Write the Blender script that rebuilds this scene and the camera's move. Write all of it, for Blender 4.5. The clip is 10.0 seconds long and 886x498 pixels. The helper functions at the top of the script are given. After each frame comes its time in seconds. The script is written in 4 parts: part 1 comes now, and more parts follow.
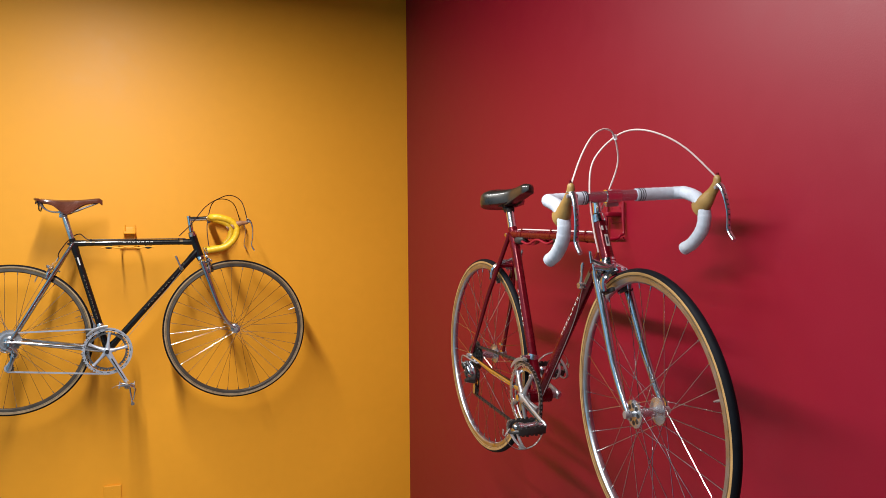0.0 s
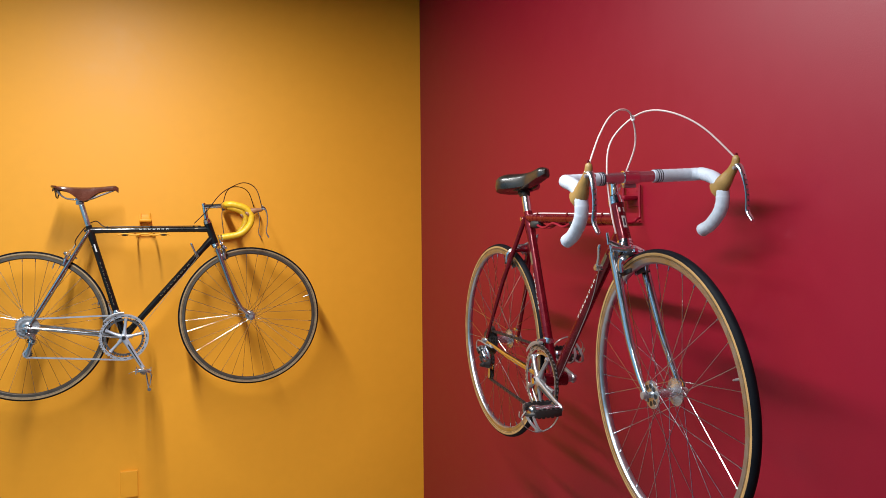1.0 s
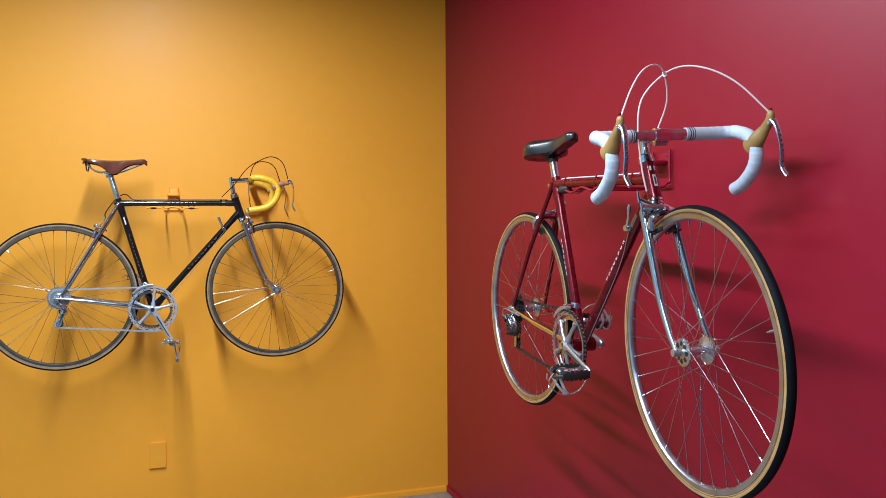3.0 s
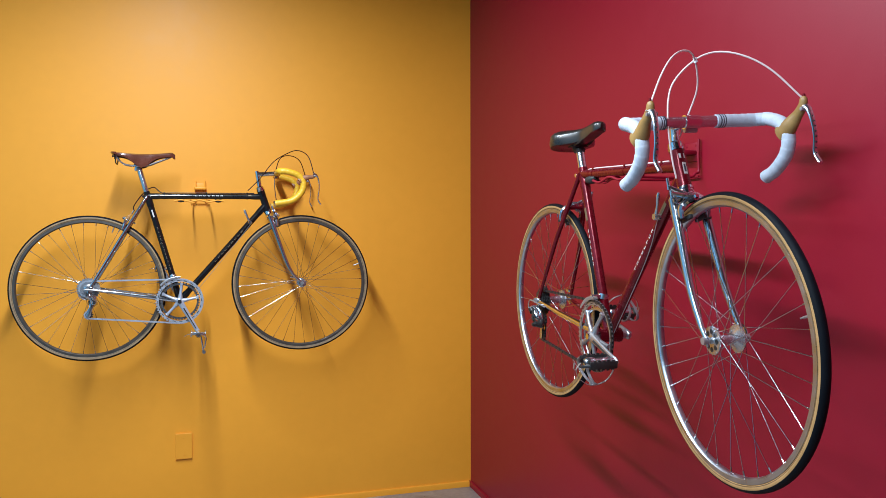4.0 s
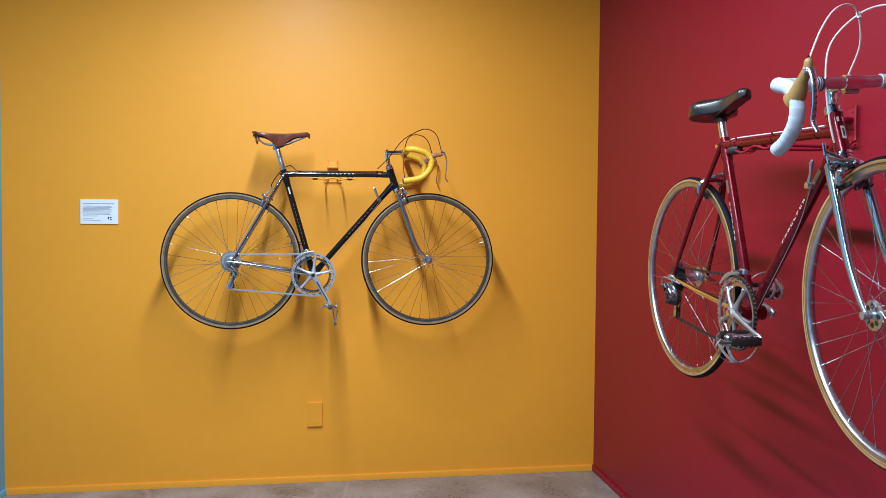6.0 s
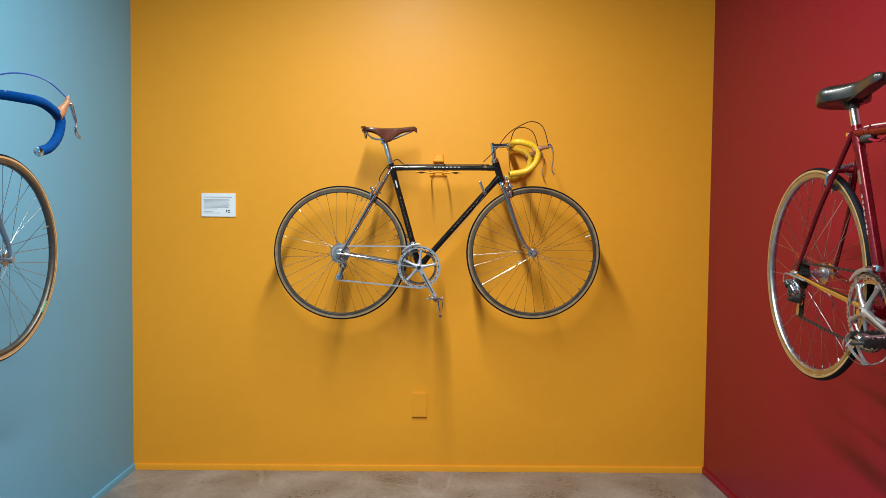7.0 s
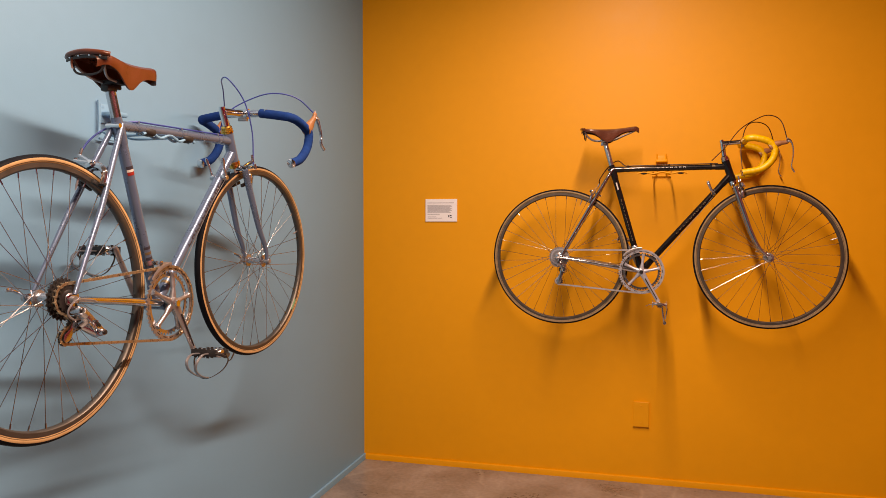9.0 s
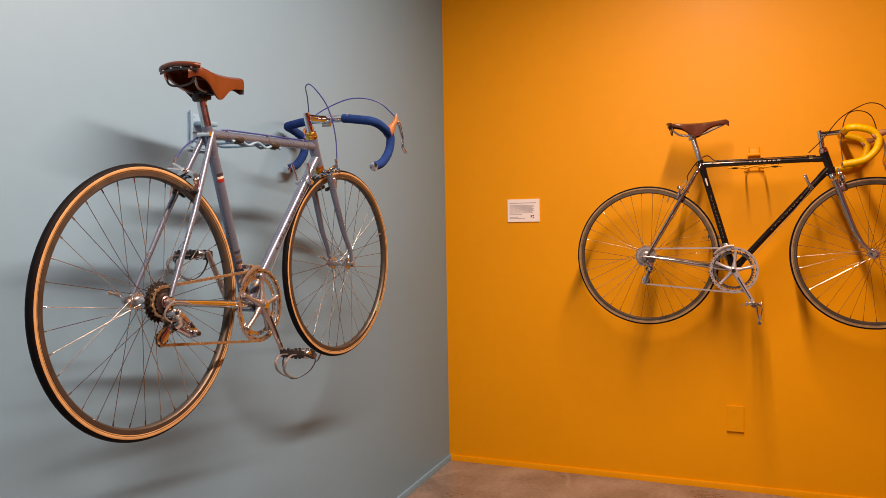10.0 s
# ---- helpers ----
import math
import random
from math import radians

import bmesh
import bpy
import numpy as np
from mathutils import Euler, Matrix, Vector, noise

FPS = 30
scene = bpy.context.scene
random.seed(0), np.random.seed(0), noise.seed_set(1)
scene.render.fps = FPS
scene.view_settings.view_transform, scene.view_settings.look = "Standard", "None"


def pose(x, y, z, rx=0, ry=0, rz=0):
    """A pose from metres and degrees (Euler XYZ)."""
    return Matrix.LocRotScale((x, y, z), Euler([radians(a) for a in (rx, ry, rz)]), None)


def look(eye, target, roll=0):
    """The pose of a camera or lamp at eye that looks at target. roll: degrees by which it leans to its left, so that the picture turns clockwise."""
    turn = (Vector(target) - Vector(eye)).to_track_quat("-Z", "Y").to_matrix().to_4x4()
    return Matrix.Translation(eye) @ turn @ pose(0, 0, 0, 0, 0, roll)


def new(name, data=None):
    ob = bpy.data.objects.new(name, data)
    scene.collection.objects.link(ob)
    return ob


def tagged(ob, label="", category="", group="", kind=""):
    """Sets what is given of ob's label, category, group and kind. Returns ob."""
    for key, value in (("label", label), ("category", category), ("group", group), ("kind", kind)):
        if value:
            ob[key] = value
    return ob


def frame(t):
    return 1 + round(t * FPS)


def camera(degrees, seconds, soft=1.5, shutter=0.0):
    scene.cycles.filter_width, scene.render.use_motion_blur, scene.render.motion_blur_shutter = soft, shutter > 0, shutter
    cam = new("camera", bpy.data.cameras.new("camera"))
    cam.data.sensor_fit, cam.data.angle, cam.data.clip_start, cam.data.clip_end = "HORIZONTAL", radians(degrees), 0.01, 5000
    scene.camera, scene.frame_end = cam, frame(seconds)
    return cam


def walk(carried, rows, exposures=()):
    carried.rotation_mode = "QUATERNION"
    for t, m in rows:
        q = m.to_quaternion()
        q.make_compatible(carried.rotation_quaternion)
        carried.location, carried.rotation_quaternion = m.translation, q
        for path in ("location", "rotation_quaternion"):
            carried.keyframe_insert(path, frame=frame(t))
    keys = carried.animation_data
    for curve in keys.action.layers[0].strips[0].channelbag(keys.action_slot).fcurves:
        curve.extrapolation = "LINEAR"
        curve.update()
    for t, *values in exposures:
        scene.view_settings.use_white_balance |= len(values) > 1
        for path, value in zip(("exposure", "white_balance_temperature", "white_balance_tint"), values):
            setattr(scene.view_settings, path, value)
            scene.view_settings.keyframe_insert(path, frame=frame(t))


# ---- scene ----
cam = camera(61.4, 10.0, soft=0.7)

PATH = [
    (0, (1.717, -4.014, 1.575), (2.448, -2.152, 1.575), -0.5),
    (0.5, (1.708, -4.012, 1.561), (2.427, -2.146, 1.555), -0.5),
    (1, (1.702, -4.01, 1.545), (2.406, -2.138, 1.528), -0.5),
    (1.5, (1.696, -4.008, 1.527), (2.385, -2.131, 1.5), -0.5),
    (2, (1.693, -4.006, 1.505), (2.369, -2.124, 1.471), -0.5),
    (2.5, (1.691, -4.004, 1.482), (2.354, -2.118, 1.444), -0.4),
    (4, (1.673, -3.996, 1.428), (2.267, -2.087, 1.392), -0.1),
    (4.5, (1.663, -3.996, 1.415), (2.208, -2.072, 1.376), -0.0),
    (5, (1.654, -3.991, 1.397), (2.133, -2.05, 1.354), 0.1),
    (5.5, (1.639, -3.989, 1.382), (2.036, -2.029, 1.329), 0.3),
    (7, (1.605, -3.982, 1.369), (1.629, -1.984, 1.285), 0.6),
    (7.5, (1.58, -3.981, 1.367), (1.457, -1.987, 1.282), 0.6),
    (8, (1.565, -3.986, 1.366), (1.296, -2.006, 1.283), 0.4),
    (8.5, (1.553, -3.983, 1.362), (1.152, -2.025, 1.284), 0.2),
    (9, (1.55, -3.98, 1.361), (1.026, -2.051, 1.288), -0.0),
    (9.5, (1.544, -3.977, 1.362), (0.909, -2.082, 1.289), -0.4),
    (10, (1.548, -3.969, 1.358), (0.814, -2.11, 1.291), -1.0),
]
# stops, kelvin and tint of the clip's own white balance
EXPOSURES = [
    (0.0, 0.0, 6300, 8),
    (2.5, 0.05, 5350, 2),
    (4.5, 0.04, 5200, 3),
    (5.5, 0.02, 5100, 3),
    (7.0, -0.05, 5950, -3),
    (7.5, -0.18, 7300, 14),
    (8.0, -0.28, 9000, 27),
    (9.0, -0.38, 10500, 37),
    (10.0, -0.37, 11800, 43),
]
walk(cam, [(t, look(eye, target, roll)) for t, eye, target, roll in PATH], EXPOSURES)

# ---- world and lamps ----
ROOM_W, ROOM_D, ROOM_H = 3.08, 7.2, 3.7
world = bpy.data.worlds.new("world")
scene.world = world
world.use_nodes = True
world.node_tree.nodes["Background"].inputs[0].default_value = (0.8, 0.9, 1.0, 1)
world.node_tree.nodes["Background"].inputs[1].default_value = 0.02


def area(name, eye, watts, sx, sy, colour, turn=0):
    data = bpy.data.lights.new(name, "AREA")
    data.shape, data.size, data.size_y, data.energy, data.color = "RECTANGLE", sx, sy, watts, colour
    ob = new(name, data)
    ob.matrix_world = pose(*eye, 0, 0, turn)
    return ob


# one long suspended light over the middle of the room, shining down
area("linear_light", (1.35, -2.55, 2.92), 168, 0.10, 3.0, (1.0, 0.95, 0.90), -5)

# ---- materials ----


def material(name, colour, rough=0.5, metal=0.0, var=0.12, scale=6.0, bump=0.0, bump_scale=300.0, coat=0.0, rough_var=0.08, spec=0.5):
    """Principled surface with two scales of colour variation, uneven gloss and fine relief."""
    m = bpy.data.materials.new(name)
    m.use_nodes = True
    nt = m.node_tree
    bsdf = nt.nodes["Principled BSDF"]
    coord = nt.nodes.new("ShaderNodeTexCoord")
    big, small = nt.nodes.new("ShaderNodeTexNoise"), nt.nodes.new("ShaderNodeTexNoise")
    big.inputs["Scale"].default_value, small.inputs["Scale"].default_value = scale, scale * 14
    big.inputs["Detail"].default_value = 4
    for n in (big, small):
        nt.links.new(coord.outputs["Object"], n.inputs["Vector"])
    add = nt.nodes.new("ShaderNodeMath")
    add.operation = "MULTIPLY_ADD"
    add.inputs[1].default_value = 0.45
    nt.links.new(small.outputs["Fac"], add.inputs[0])
    nt.links.new(big.outputs["Fac"], add.inputs[2])
    ramp = nt.nodes.new("ShaderNodeMapRange")
    ramp.inputs[1].default_value, ramp.inputs[2].default_value = 0.45, 1.0
    nt.links.new(add.outputs[0], ramp.inputs[0])
    mix = nt.nodes.new("ShaderNodeMix")
    mix.data_type = "RGBA"
    mix.inputs[6].default_value = (*[c * (1 - var) for c in colour], 1)
    mix.inputs[7].default_value = (*[min(1, c * (1 + var)) for c in colour], 1)
    nt.links.new(ramp.outputs[0], mix.inputs[0])
    nt.links.new(mix.outputs[2], bsdf.inputs["Base Color"])
    rr = nt.nodes.new("ShaderNodeMapRange")
    rr.inputs[3].default_value, rr.inputs[4].default_value = max(0.02, rough - rough_var), min(1, rough + rough_var)
    nt.links.new(ramp.outputs[0], rr.inputs[0])
    nt.links.new(rr.outputs[0], bsdf.inputs["Roughness"])
    bsdf.inputs["Metallic"].default_value = metal
    bsdf.inputs["Coat Weight"].default_value = coat
    bsdf.inputs["Coat Roughness"].default_value = 0.08
    bsdf.inputs["Specular IOR Level"].default_value = spec
    if bump:
        fine = nt.nodes.new("ShaderNodeTexNoise")
        fine.inputs["Scale"].default_value, fine.inputs["Detail"].default_value = bump_scale, 3
        nt.links.new(coord.outputs["Object"], fine.inputs["Vector"])
        b = nt.nodes.new("ShaderNodeBump")
        b.inputs["Strength"].default_value, b.inputs["Distance"].default_value = bump, 0.002
        nt.links.new(fine.outputs["Fac"], b.inputs["Height"])
        nt.links.new(b.outputs[0], bsdf.inputs["Normal"])
    return m


M_YELLOW = material("yellow wall paint", (0.78, 0.335, 0.017), 0.5, 0, 0.04, 1.2, 0.07, 260, rough_var=0.04, spec=0.35)
M_RED = material("red wall paint", (0.222, 0.0014, 0.016), 0.42, 0, 0.04, 1.2, 0.07, 260, rough_var=0.04, spec=0.42)
M_BLUE = material("pale blue wall paint", (0.145, 0.37, 0.56), 0.5, 0, 0.03, 1.2, 0.07, 260, rough_var=0.04)
M_BACK = material("dark bounce limiting paint", (0.06, 0.06, 0.065), 0.6, 0, 0.03, 1.2, 0.1, 260)
M_DARKWALL = material("unseen ceiling dark", (0.10, 0.10, 0.11), 0.7, 0, 0.05, 1.2)
M_CHROME = material("polished chrome", (0.74, 0.75, 0.78), 0.10, 1.0, 0.05, 20, rough_var=0.04)
M_ALLOY = material("brushed alloy", (0.60, 0.62, 0.66), 0.19, 0.96, 0.08, 30, 0.05, 900, rough_var=0.08)
M_STEEL = material("dull steel", (0.36, 0.36, 0.38), 0.35, 0.7, 0.15, 30, 0.05, 600)
M_DARKSTEEL = material("oily dark steel and hole shade", (0.030, 0.028, 0.028), 0.36, 0.3, 0.3, 40, 0.1, 500)
M_GOLD = material("gold anodised alloy", (0.75, 0.46, 0.12), 0.25, 1, 0.08, 30)
M_CHAIN = material("golden chain steel", (0.40, 0.32, 0.22), 0.30, 0.75, 0.2, 60)
M_RIM = material("silver alloy rim", (0.50, 0.53, 0.58), 0.34, 1, 0.08, 30, 0.05, 900)
M_HUB = material("bright hub alloy", (0.50, 0.52, 0.56), 0.24, 0.88, 0.1, 30, 0.05, 900)
M_RING = material("grey alloy", (0.42, 0.42, 0.44), 0.34, 0.85, 0.12, 30, 0.05, 900)
M_RIMDARK = material("grey anodised rim", (0.105, 0.095, 0.085), 0.42, 0.7, 0.12, 30, 0.05, 900)
M_FORK = material("chromed fork steel", (0.46, 0.49, 0.54), 0.14, 0.96, 0.06, 20, rough_var=0.05)
M_RINGBRIGHT = material("satin blue grey alloy", (0.42, 0.45, 0.52), 0.32, 0.4, 0.12, 30, 0.05, 900)
M_SPOKE = material("stainless spoke", (0.42, 0.42, 0.43), 0.16, 1, 0.05, 20)
M_TREAD = material("black tread rubber", (0.004, 0.005, 0.008), 0.6, 0, 0.25, 30, 0.25, 900, spec=0.1)
M_BEAD = material("dark brown tyre bead", (0.10, 0.055, 0.022), 0.6, 0, 0.25, 30, 0.15, 1200)
# near-black for the shade in chainring slots, and for the crank grooves
M_SLOTDARK = material("slot shade and groove dark", (0.02, 0.02, 0.022), 0.4, 0, 0.2, 40)
M_RUBBER = material("black rubber", (0.02, 0.02, 0.02), 0.55, 0, 0.2, 40, 0.1, 500)
M_TAN = material("tan sidewall", (0.36, 0.21, 0.075), 0.6, 0, 0.22, 30, 0.15, 1200)
M_BEIGE = material("pale tan sidewall", (0.50, 0.31, 0.15), 0.6, 0, 0.18, 30, 0.15, 1200)
M_OLIVE = material("brown sidewall", (0.27, 0.19, 0.10), 0.6, 0, 0.25, 30, 0.15, 1200)
M_BLACKPAINT = material("gloss black enamel", (0.005, 0.005, 0.006), 0.30, 0, 0.2, 20, coat=0.5, spec=0.2)
M_REDPAINT = material("candy red enamel", (0.120, 0.0015, 0.008), 0.26, 0.35, 0.18, 20, coat=0.25, spec=0.3)
M_SILVERPAINT = material("silver blue metallic enamel", (0.12, 0.19, 0.30), 0.30, 0.45, 0.05, 12, coat=0.6)
M_WHITEPAINT = material("white decal", (0.55, 0.54, 0.52), 0.45, 0, 0.1, 60)
M_GOLDPAINT = material("gold decal", (0.17, 0.125, 0.07), 0.4, 0.3, 0.15, 60)
M_DARKDECAL = material("dark decal", (0.03, 0.03, 0.045), 0.4, 0, 0.1, 60)
M_REDDECAL = material("red decal", (0.30, 0.02, 0.015), 0.4, 0, 0.1, 60)
M_BROWNLEATHER = material("brown saddle leather", (0.10, 0.030, 0.017), 0.24, 0, 0.35, 18, 0.06, 260, coat=0.4, rough_var=0.10)
M_TANLEATHER = material("tan saddle leather", (0.118, 0.028, 0.010), 0.34, 0, 0.3, 18, 0.12, 260, rough_var=0.12)
M_DARKLEATHER = material("worn dark saddle leather", (0.018, 0.015, 0.012), 0.34, 0, 0.45, 18, 0.12, 320, coat=0.3, rough_var=0.14)
M_TAPE_Y = material("yellow bar tape", (0.72, 0.42, 0.012), 0.42, 0, 0.1, 30, 0.15, 600)
M_TAPE_W = material("white bar tape", (0.46, 0.50, 0.58), 0.55, 0, 0.10, 40, 0.3, 700, spec=0.3)
M_TAPE_B = material("blue cloth tape", (0.001, 0.036, 0.17), 0.85, 0, 0.2, 40, 0.4, 900, spec=0.12)
M_HOOD_TAN = material("gum rubber hood", (0.27, 0.16, 0.045), 0.45, 0, 0.2, 30, 0.15, 400)
M_HOOD_BROWN = material("brown rubber hood", (0.28, 0.12, 0.05), 0.5, 0, 0.2, 30, 0.15, 400)
M_CABLE_W = material("pinkish white cable housing", (0.72, 0.60, 0.58), 0.4, 0, 0.08, 30)
M_CABLE_B = material("blue cable housing", (0.02, 0.05, 0.28), 0.4, 0, 0.08, 30)
M_CABLE_K = material("dark brown cable housing", (0.022, 0.006, 0.005), 0.4, 0, 0.1, 30, spec=0.25)
M_CARD = material("white card", (0.80, 0.83, 0.88), 0.55, 0, 0.02, 10)
M_INK = material("grey print", (0.33, 0.35, 0.40), 0.6, 0, 0.05, 60)
M_STRAP = material("pale strap leather", (0.30, 0.25, 0.23), 0.55, 0, 0.2, 40)
M_GUM = material("green valve sticker", (0.15, 0.42, 0.25), 0.5, 0, 0.1, 60)


def concrete():
    m = material("polished concrete", (0.235, 0.205, 0.185), 0.35, 0, 0.50, 3.4, 0.12, 120, rough_var=0.12)
    nt = m.node_tree
    bsdf = nt.nodes["Principled BSDF"]
    coord = nt.nodes.new("ShaderNodeTexCoord")
    warp = nt.nodes.new("ShaderNodeTexNoise")
    warp.inputs["Scale"].default_value = 1.6
    nt.links.new(coord.outputs["Object"], warp.inputs["Vector"])
    mixv = nt.nodes.new("ShaderNodeMix")
    mixv.data_type = "VECTOR"
    mixv.inputs[0].default_value = 0.35
    nt.links.new(coord.outputs["Object"], mixv.inputs[4])
    nt.links.new(warp.outputs["Color"], mixv.inputs[5])
    vor = nt.nodes.new("ShaderNodeTexVoronoi")
    vor.feature = "DISTANCE_TO_EDGE"
    vor.inputs["Scale"].default_value = 2.4
    nt.links.new(mixv.outputs[1], vor.inputs["Vector"])
    line = nt.nodes.new("ShaderNodeMapRange")
    line.inputs[1].default_value, line.inputs[2].default_value = 0.0, 0.028
    line.inputs[3].default_value, line.inputs[4].default_value = 0.30, 0.0
    nt.links.new(vor.outputs["Distance"], line.inputs[0])
    patch = nt.nodes.new("ShaderNodeTexNoise")
    patch.inputs["Scale"].default_value = 2.0
    nt.links.new(coord.outputs["Object"], patch.inputs["Vector"])
    pr = nt.nodes.new("ShaderNodeMapRange")
    pr.inputs[1].default_value, pr.inputs[2].default_value = 0.50, 0.66
    nt.links.new(patch.outputs["Fac"], pr.inputs[0])
    mul = nt.nodes.new("ShaderNodeMath")
    mul.operation = "MULTIPLY"
    nt.links.new(line.outputs[0], mul.inputs[0])
    nt.links.new(pr.outputs[0], mul.inputs[1])
    mix = nt.nodes.new("ShaderNodeMix")
    mix.data_type = "RGBA"
    mix.inputs[7].default_value = (0.45, 0.41, 0.36, 1)
    old = bsdf.inputs["Base Color"].links[0].from_socket
    nt.links.new(mul.outputs[0], mix.inputs[0])
    nt.links.new(old, mix.inputs[6])
    nt.links.new(mix.outputs[2], bsdf.inputs["Base Color"])
    return m


M_FLOOR = concrete()

# ---- mesh helpers ----


def part(name, bm, mats, parent=None, label="", m=None, smooth=True):
    """Links a bmesh as one mesh object under a thing or a part."""
    me = bpy.data.meshes.new(name)
    bmesh.ops.recalc_face_normals(bm, faces=bm.faces)
    bm.to_mesh(me)
    bm.free()
    for mt in mats if isinstance(mats, (list, tuple)) else [mats]:
        me.materials.append(mt)
    if smooth:
        me.polygons.foreach_set("use_smooth", [True] * len(me.polygons))
        me.set_sharp_from_angle(angle=radians(40))
    ob = new(name, me)
    ob.parent = parent
    if m is not None:
        ob.matrix_basis = m
    if label:
        tagged(ob, label)
    return ob


def shared(name, me, parent, m):
    ob = new(name, me)
    ob.parent = parent
    ob.matrix_basis = m
    return ob


def spline(pts, n=8):
    """Catmull-Rom curve through the points."""
    p = [Vector(q) for q in pts]
    p = [2 * p[0] - p[1]] + p + [2 * p[-1] - p[-2]]
    out = []
    for i in range(1, len(p) - 2):
        for k in range(n):
            t = k / n
            a, b, c, d = p[i - 1], p[i], p[i + 1], p[i + 2]
            out.append(0.5 * ((2 * b) + (c - a) * t + (2 * a - 5 * b + 4 * c - d) * t * t + (3 * b - a - 3 * c + d) * t**3))
    out.append(p[-2])
    return out


def sweep(bm, pts, rad, n=10, closed=False, up=None, wide=1.0, mi=0):
    """A tube along the points. rad: one radius or one a point; wide: stretch across the up vector."""
    pts = [Vector(p) for p in pts]
    c = len(pts)
    rads = rad if isinstance(rad, (list, tuple)) else [rad] * c
    rings, side = [], None
    for i, p in enumerate(pts):
        if closed:
            d = pts[(i + 1) % c] - pts[i - 1]
        else:
            d = pts[min(i + 1, c - 1)] - pts[max(i - 1, 0)]
        d.normalize()
        if up is not None:
            s = d.cross(Vector(up)).normalized()
        elif side is None:
            s = d.orthogonal().normalized()
        else:
            s = (side - d * side.dot(d)).normalized()
        side = s
        v = s.cross(d)
        r = rads[i]
        rings.append([bm.verts.new(p + s * (r * wide * math.cos(2 * math.pi * k / n)) + v * (r * math.sin(2 * math.pi * k / n))) for k in range(n)])
    for i in range(c if closed else c - 1):
        a, b = rings[i], rings[(i + 1) % c]
        for k in range(n):
            f = bm.faces.new((a[k], a[(k + 1) % n], b[(k + 1) % n], b[k]))
            f.material_index = mi
    if not closed:
        for ring in (rings[0], rings[-1]):
            f = bm.faces.new(ring)
            f.material_index = mi


def lathe(bm, prof, centre=(0, 0, 0), n=48, closed=False, mis=None):
    """Turns a profile of (radius, across) round the y axis through the centre."""
    cx, cy, cz = centre
    rings = [[bm.verts.new((cx + r * math.cos(2 * math.pi * k / n), cy + y, cz + r * math.sin(2 * math.pi * k / n))) for k in range(n)] for r, y in prof]
    c = len(rings)
    for i in range(c if closed else c - 1):
        a, b = rings[i], rings[(i + 1) % c]
        for k in range(n):
            f = bm.faces.new((a[k], a[(k + 1) % n], b[(k + 1) % n], b[k]))
            if mis:
                f.material_index = mis[i]
    if not closed:
        bm.faces.new(rings[0])
        bm.faces.new(rings[-1])


def box(bm, centre, size, rot=None, bevel=0.0, mi=0):
    m = Matrix.Translation(centre) @ (rot if rot is not None else Matrix.Identity(4)) @ Matrix.Diagonal((*size, 1))
    made = bmesh.ops.create_cube(bm, size=1.0, matrix=m)
    edges = {e for v in made["verts"] for e in v.link_edges}
    for f in {f for v in made["verts"] for f in v.link_faces}:
        f.material_index = mi
    if bevel:
        bmesh.ops.bevel(bm, geom=list(edges), offset=bevel, segments=2, affect="EDGES", profile=0.5)


def gear(bm, centre, r_out, r_in, teeth, thick, depth):
    """A toothed ring lying across the y axis."""
    cx, cy, cz = centre
    n = teeth * 4
    cols = []
    for k in range(n):
        a = 2 * math.pi * k / n
        ro = r_out if k % 4 in (0, 1) else r_out - depth
        c, s = math.cos(a), math.sin(a)
        cols.append([bm.verts.new((cx + r * c, cy + y, cz + r * s)) for r, y in ((r_in, -thick / 2), (ro, -thick / 2), (ro, thick / 2), (r_in, thick / 2))])
    for k in range(n):
        a, b = cols[k], cols[(k + 1) % n]
        for j in range(4):
            bm.faces.new((a[j], a[(j + 1) % 4], b[(j + 1) % 4], b[j]))


def wrap(bm, a, b, r, s0, s1, a0, a1, mi=0):
    """A thin decal on a tube from a to b: from s0 to s1 along it, a0 to a1 degrees round it (0: the drive side, 90: above)."""
    a, b = Vector(a), Vector(b)
    n = max(4, int(abs(a1 - a0) / 12))
    d = (b - a).normalized()
    out = Vector((0, -1, 0))
    out = (out - d * out.dot(d)).normalized()
    top = d.cross(out)
    if top.z < 0 or (abs(top.z) < 0.1 and top.x < 0):
        top = -top
    rows = []
    for s in (s0, s1):
        for rr in (r + 0.0006,):
            rows.append([bm.verts.new(a.lerp(b, s) + rr * (out * math.cos(radians(a0 + (a1 - a0) * k / n)) + top * math.sin(radians(a0 + (a1 - a0) * k / n)))) for k in range(n + 1)])
    for k in range(n):
        f = bm.faces.new((rows[0][k], rows[0][k + 1], rows[1][k + 1], rows[1][k]))
        f.material_index = mi


# ---- the room ----


def slab(name, lo, hi, mat, label, category):
    bm = bmesh.new()
    box(bm, [(a + b) / 2 for a, b in zip(lo, hi)], [b - a for a, b in zip(lo, hi)])
    return tagged(part(name, bm, mat, smooth=False), label, category, kind="structure")


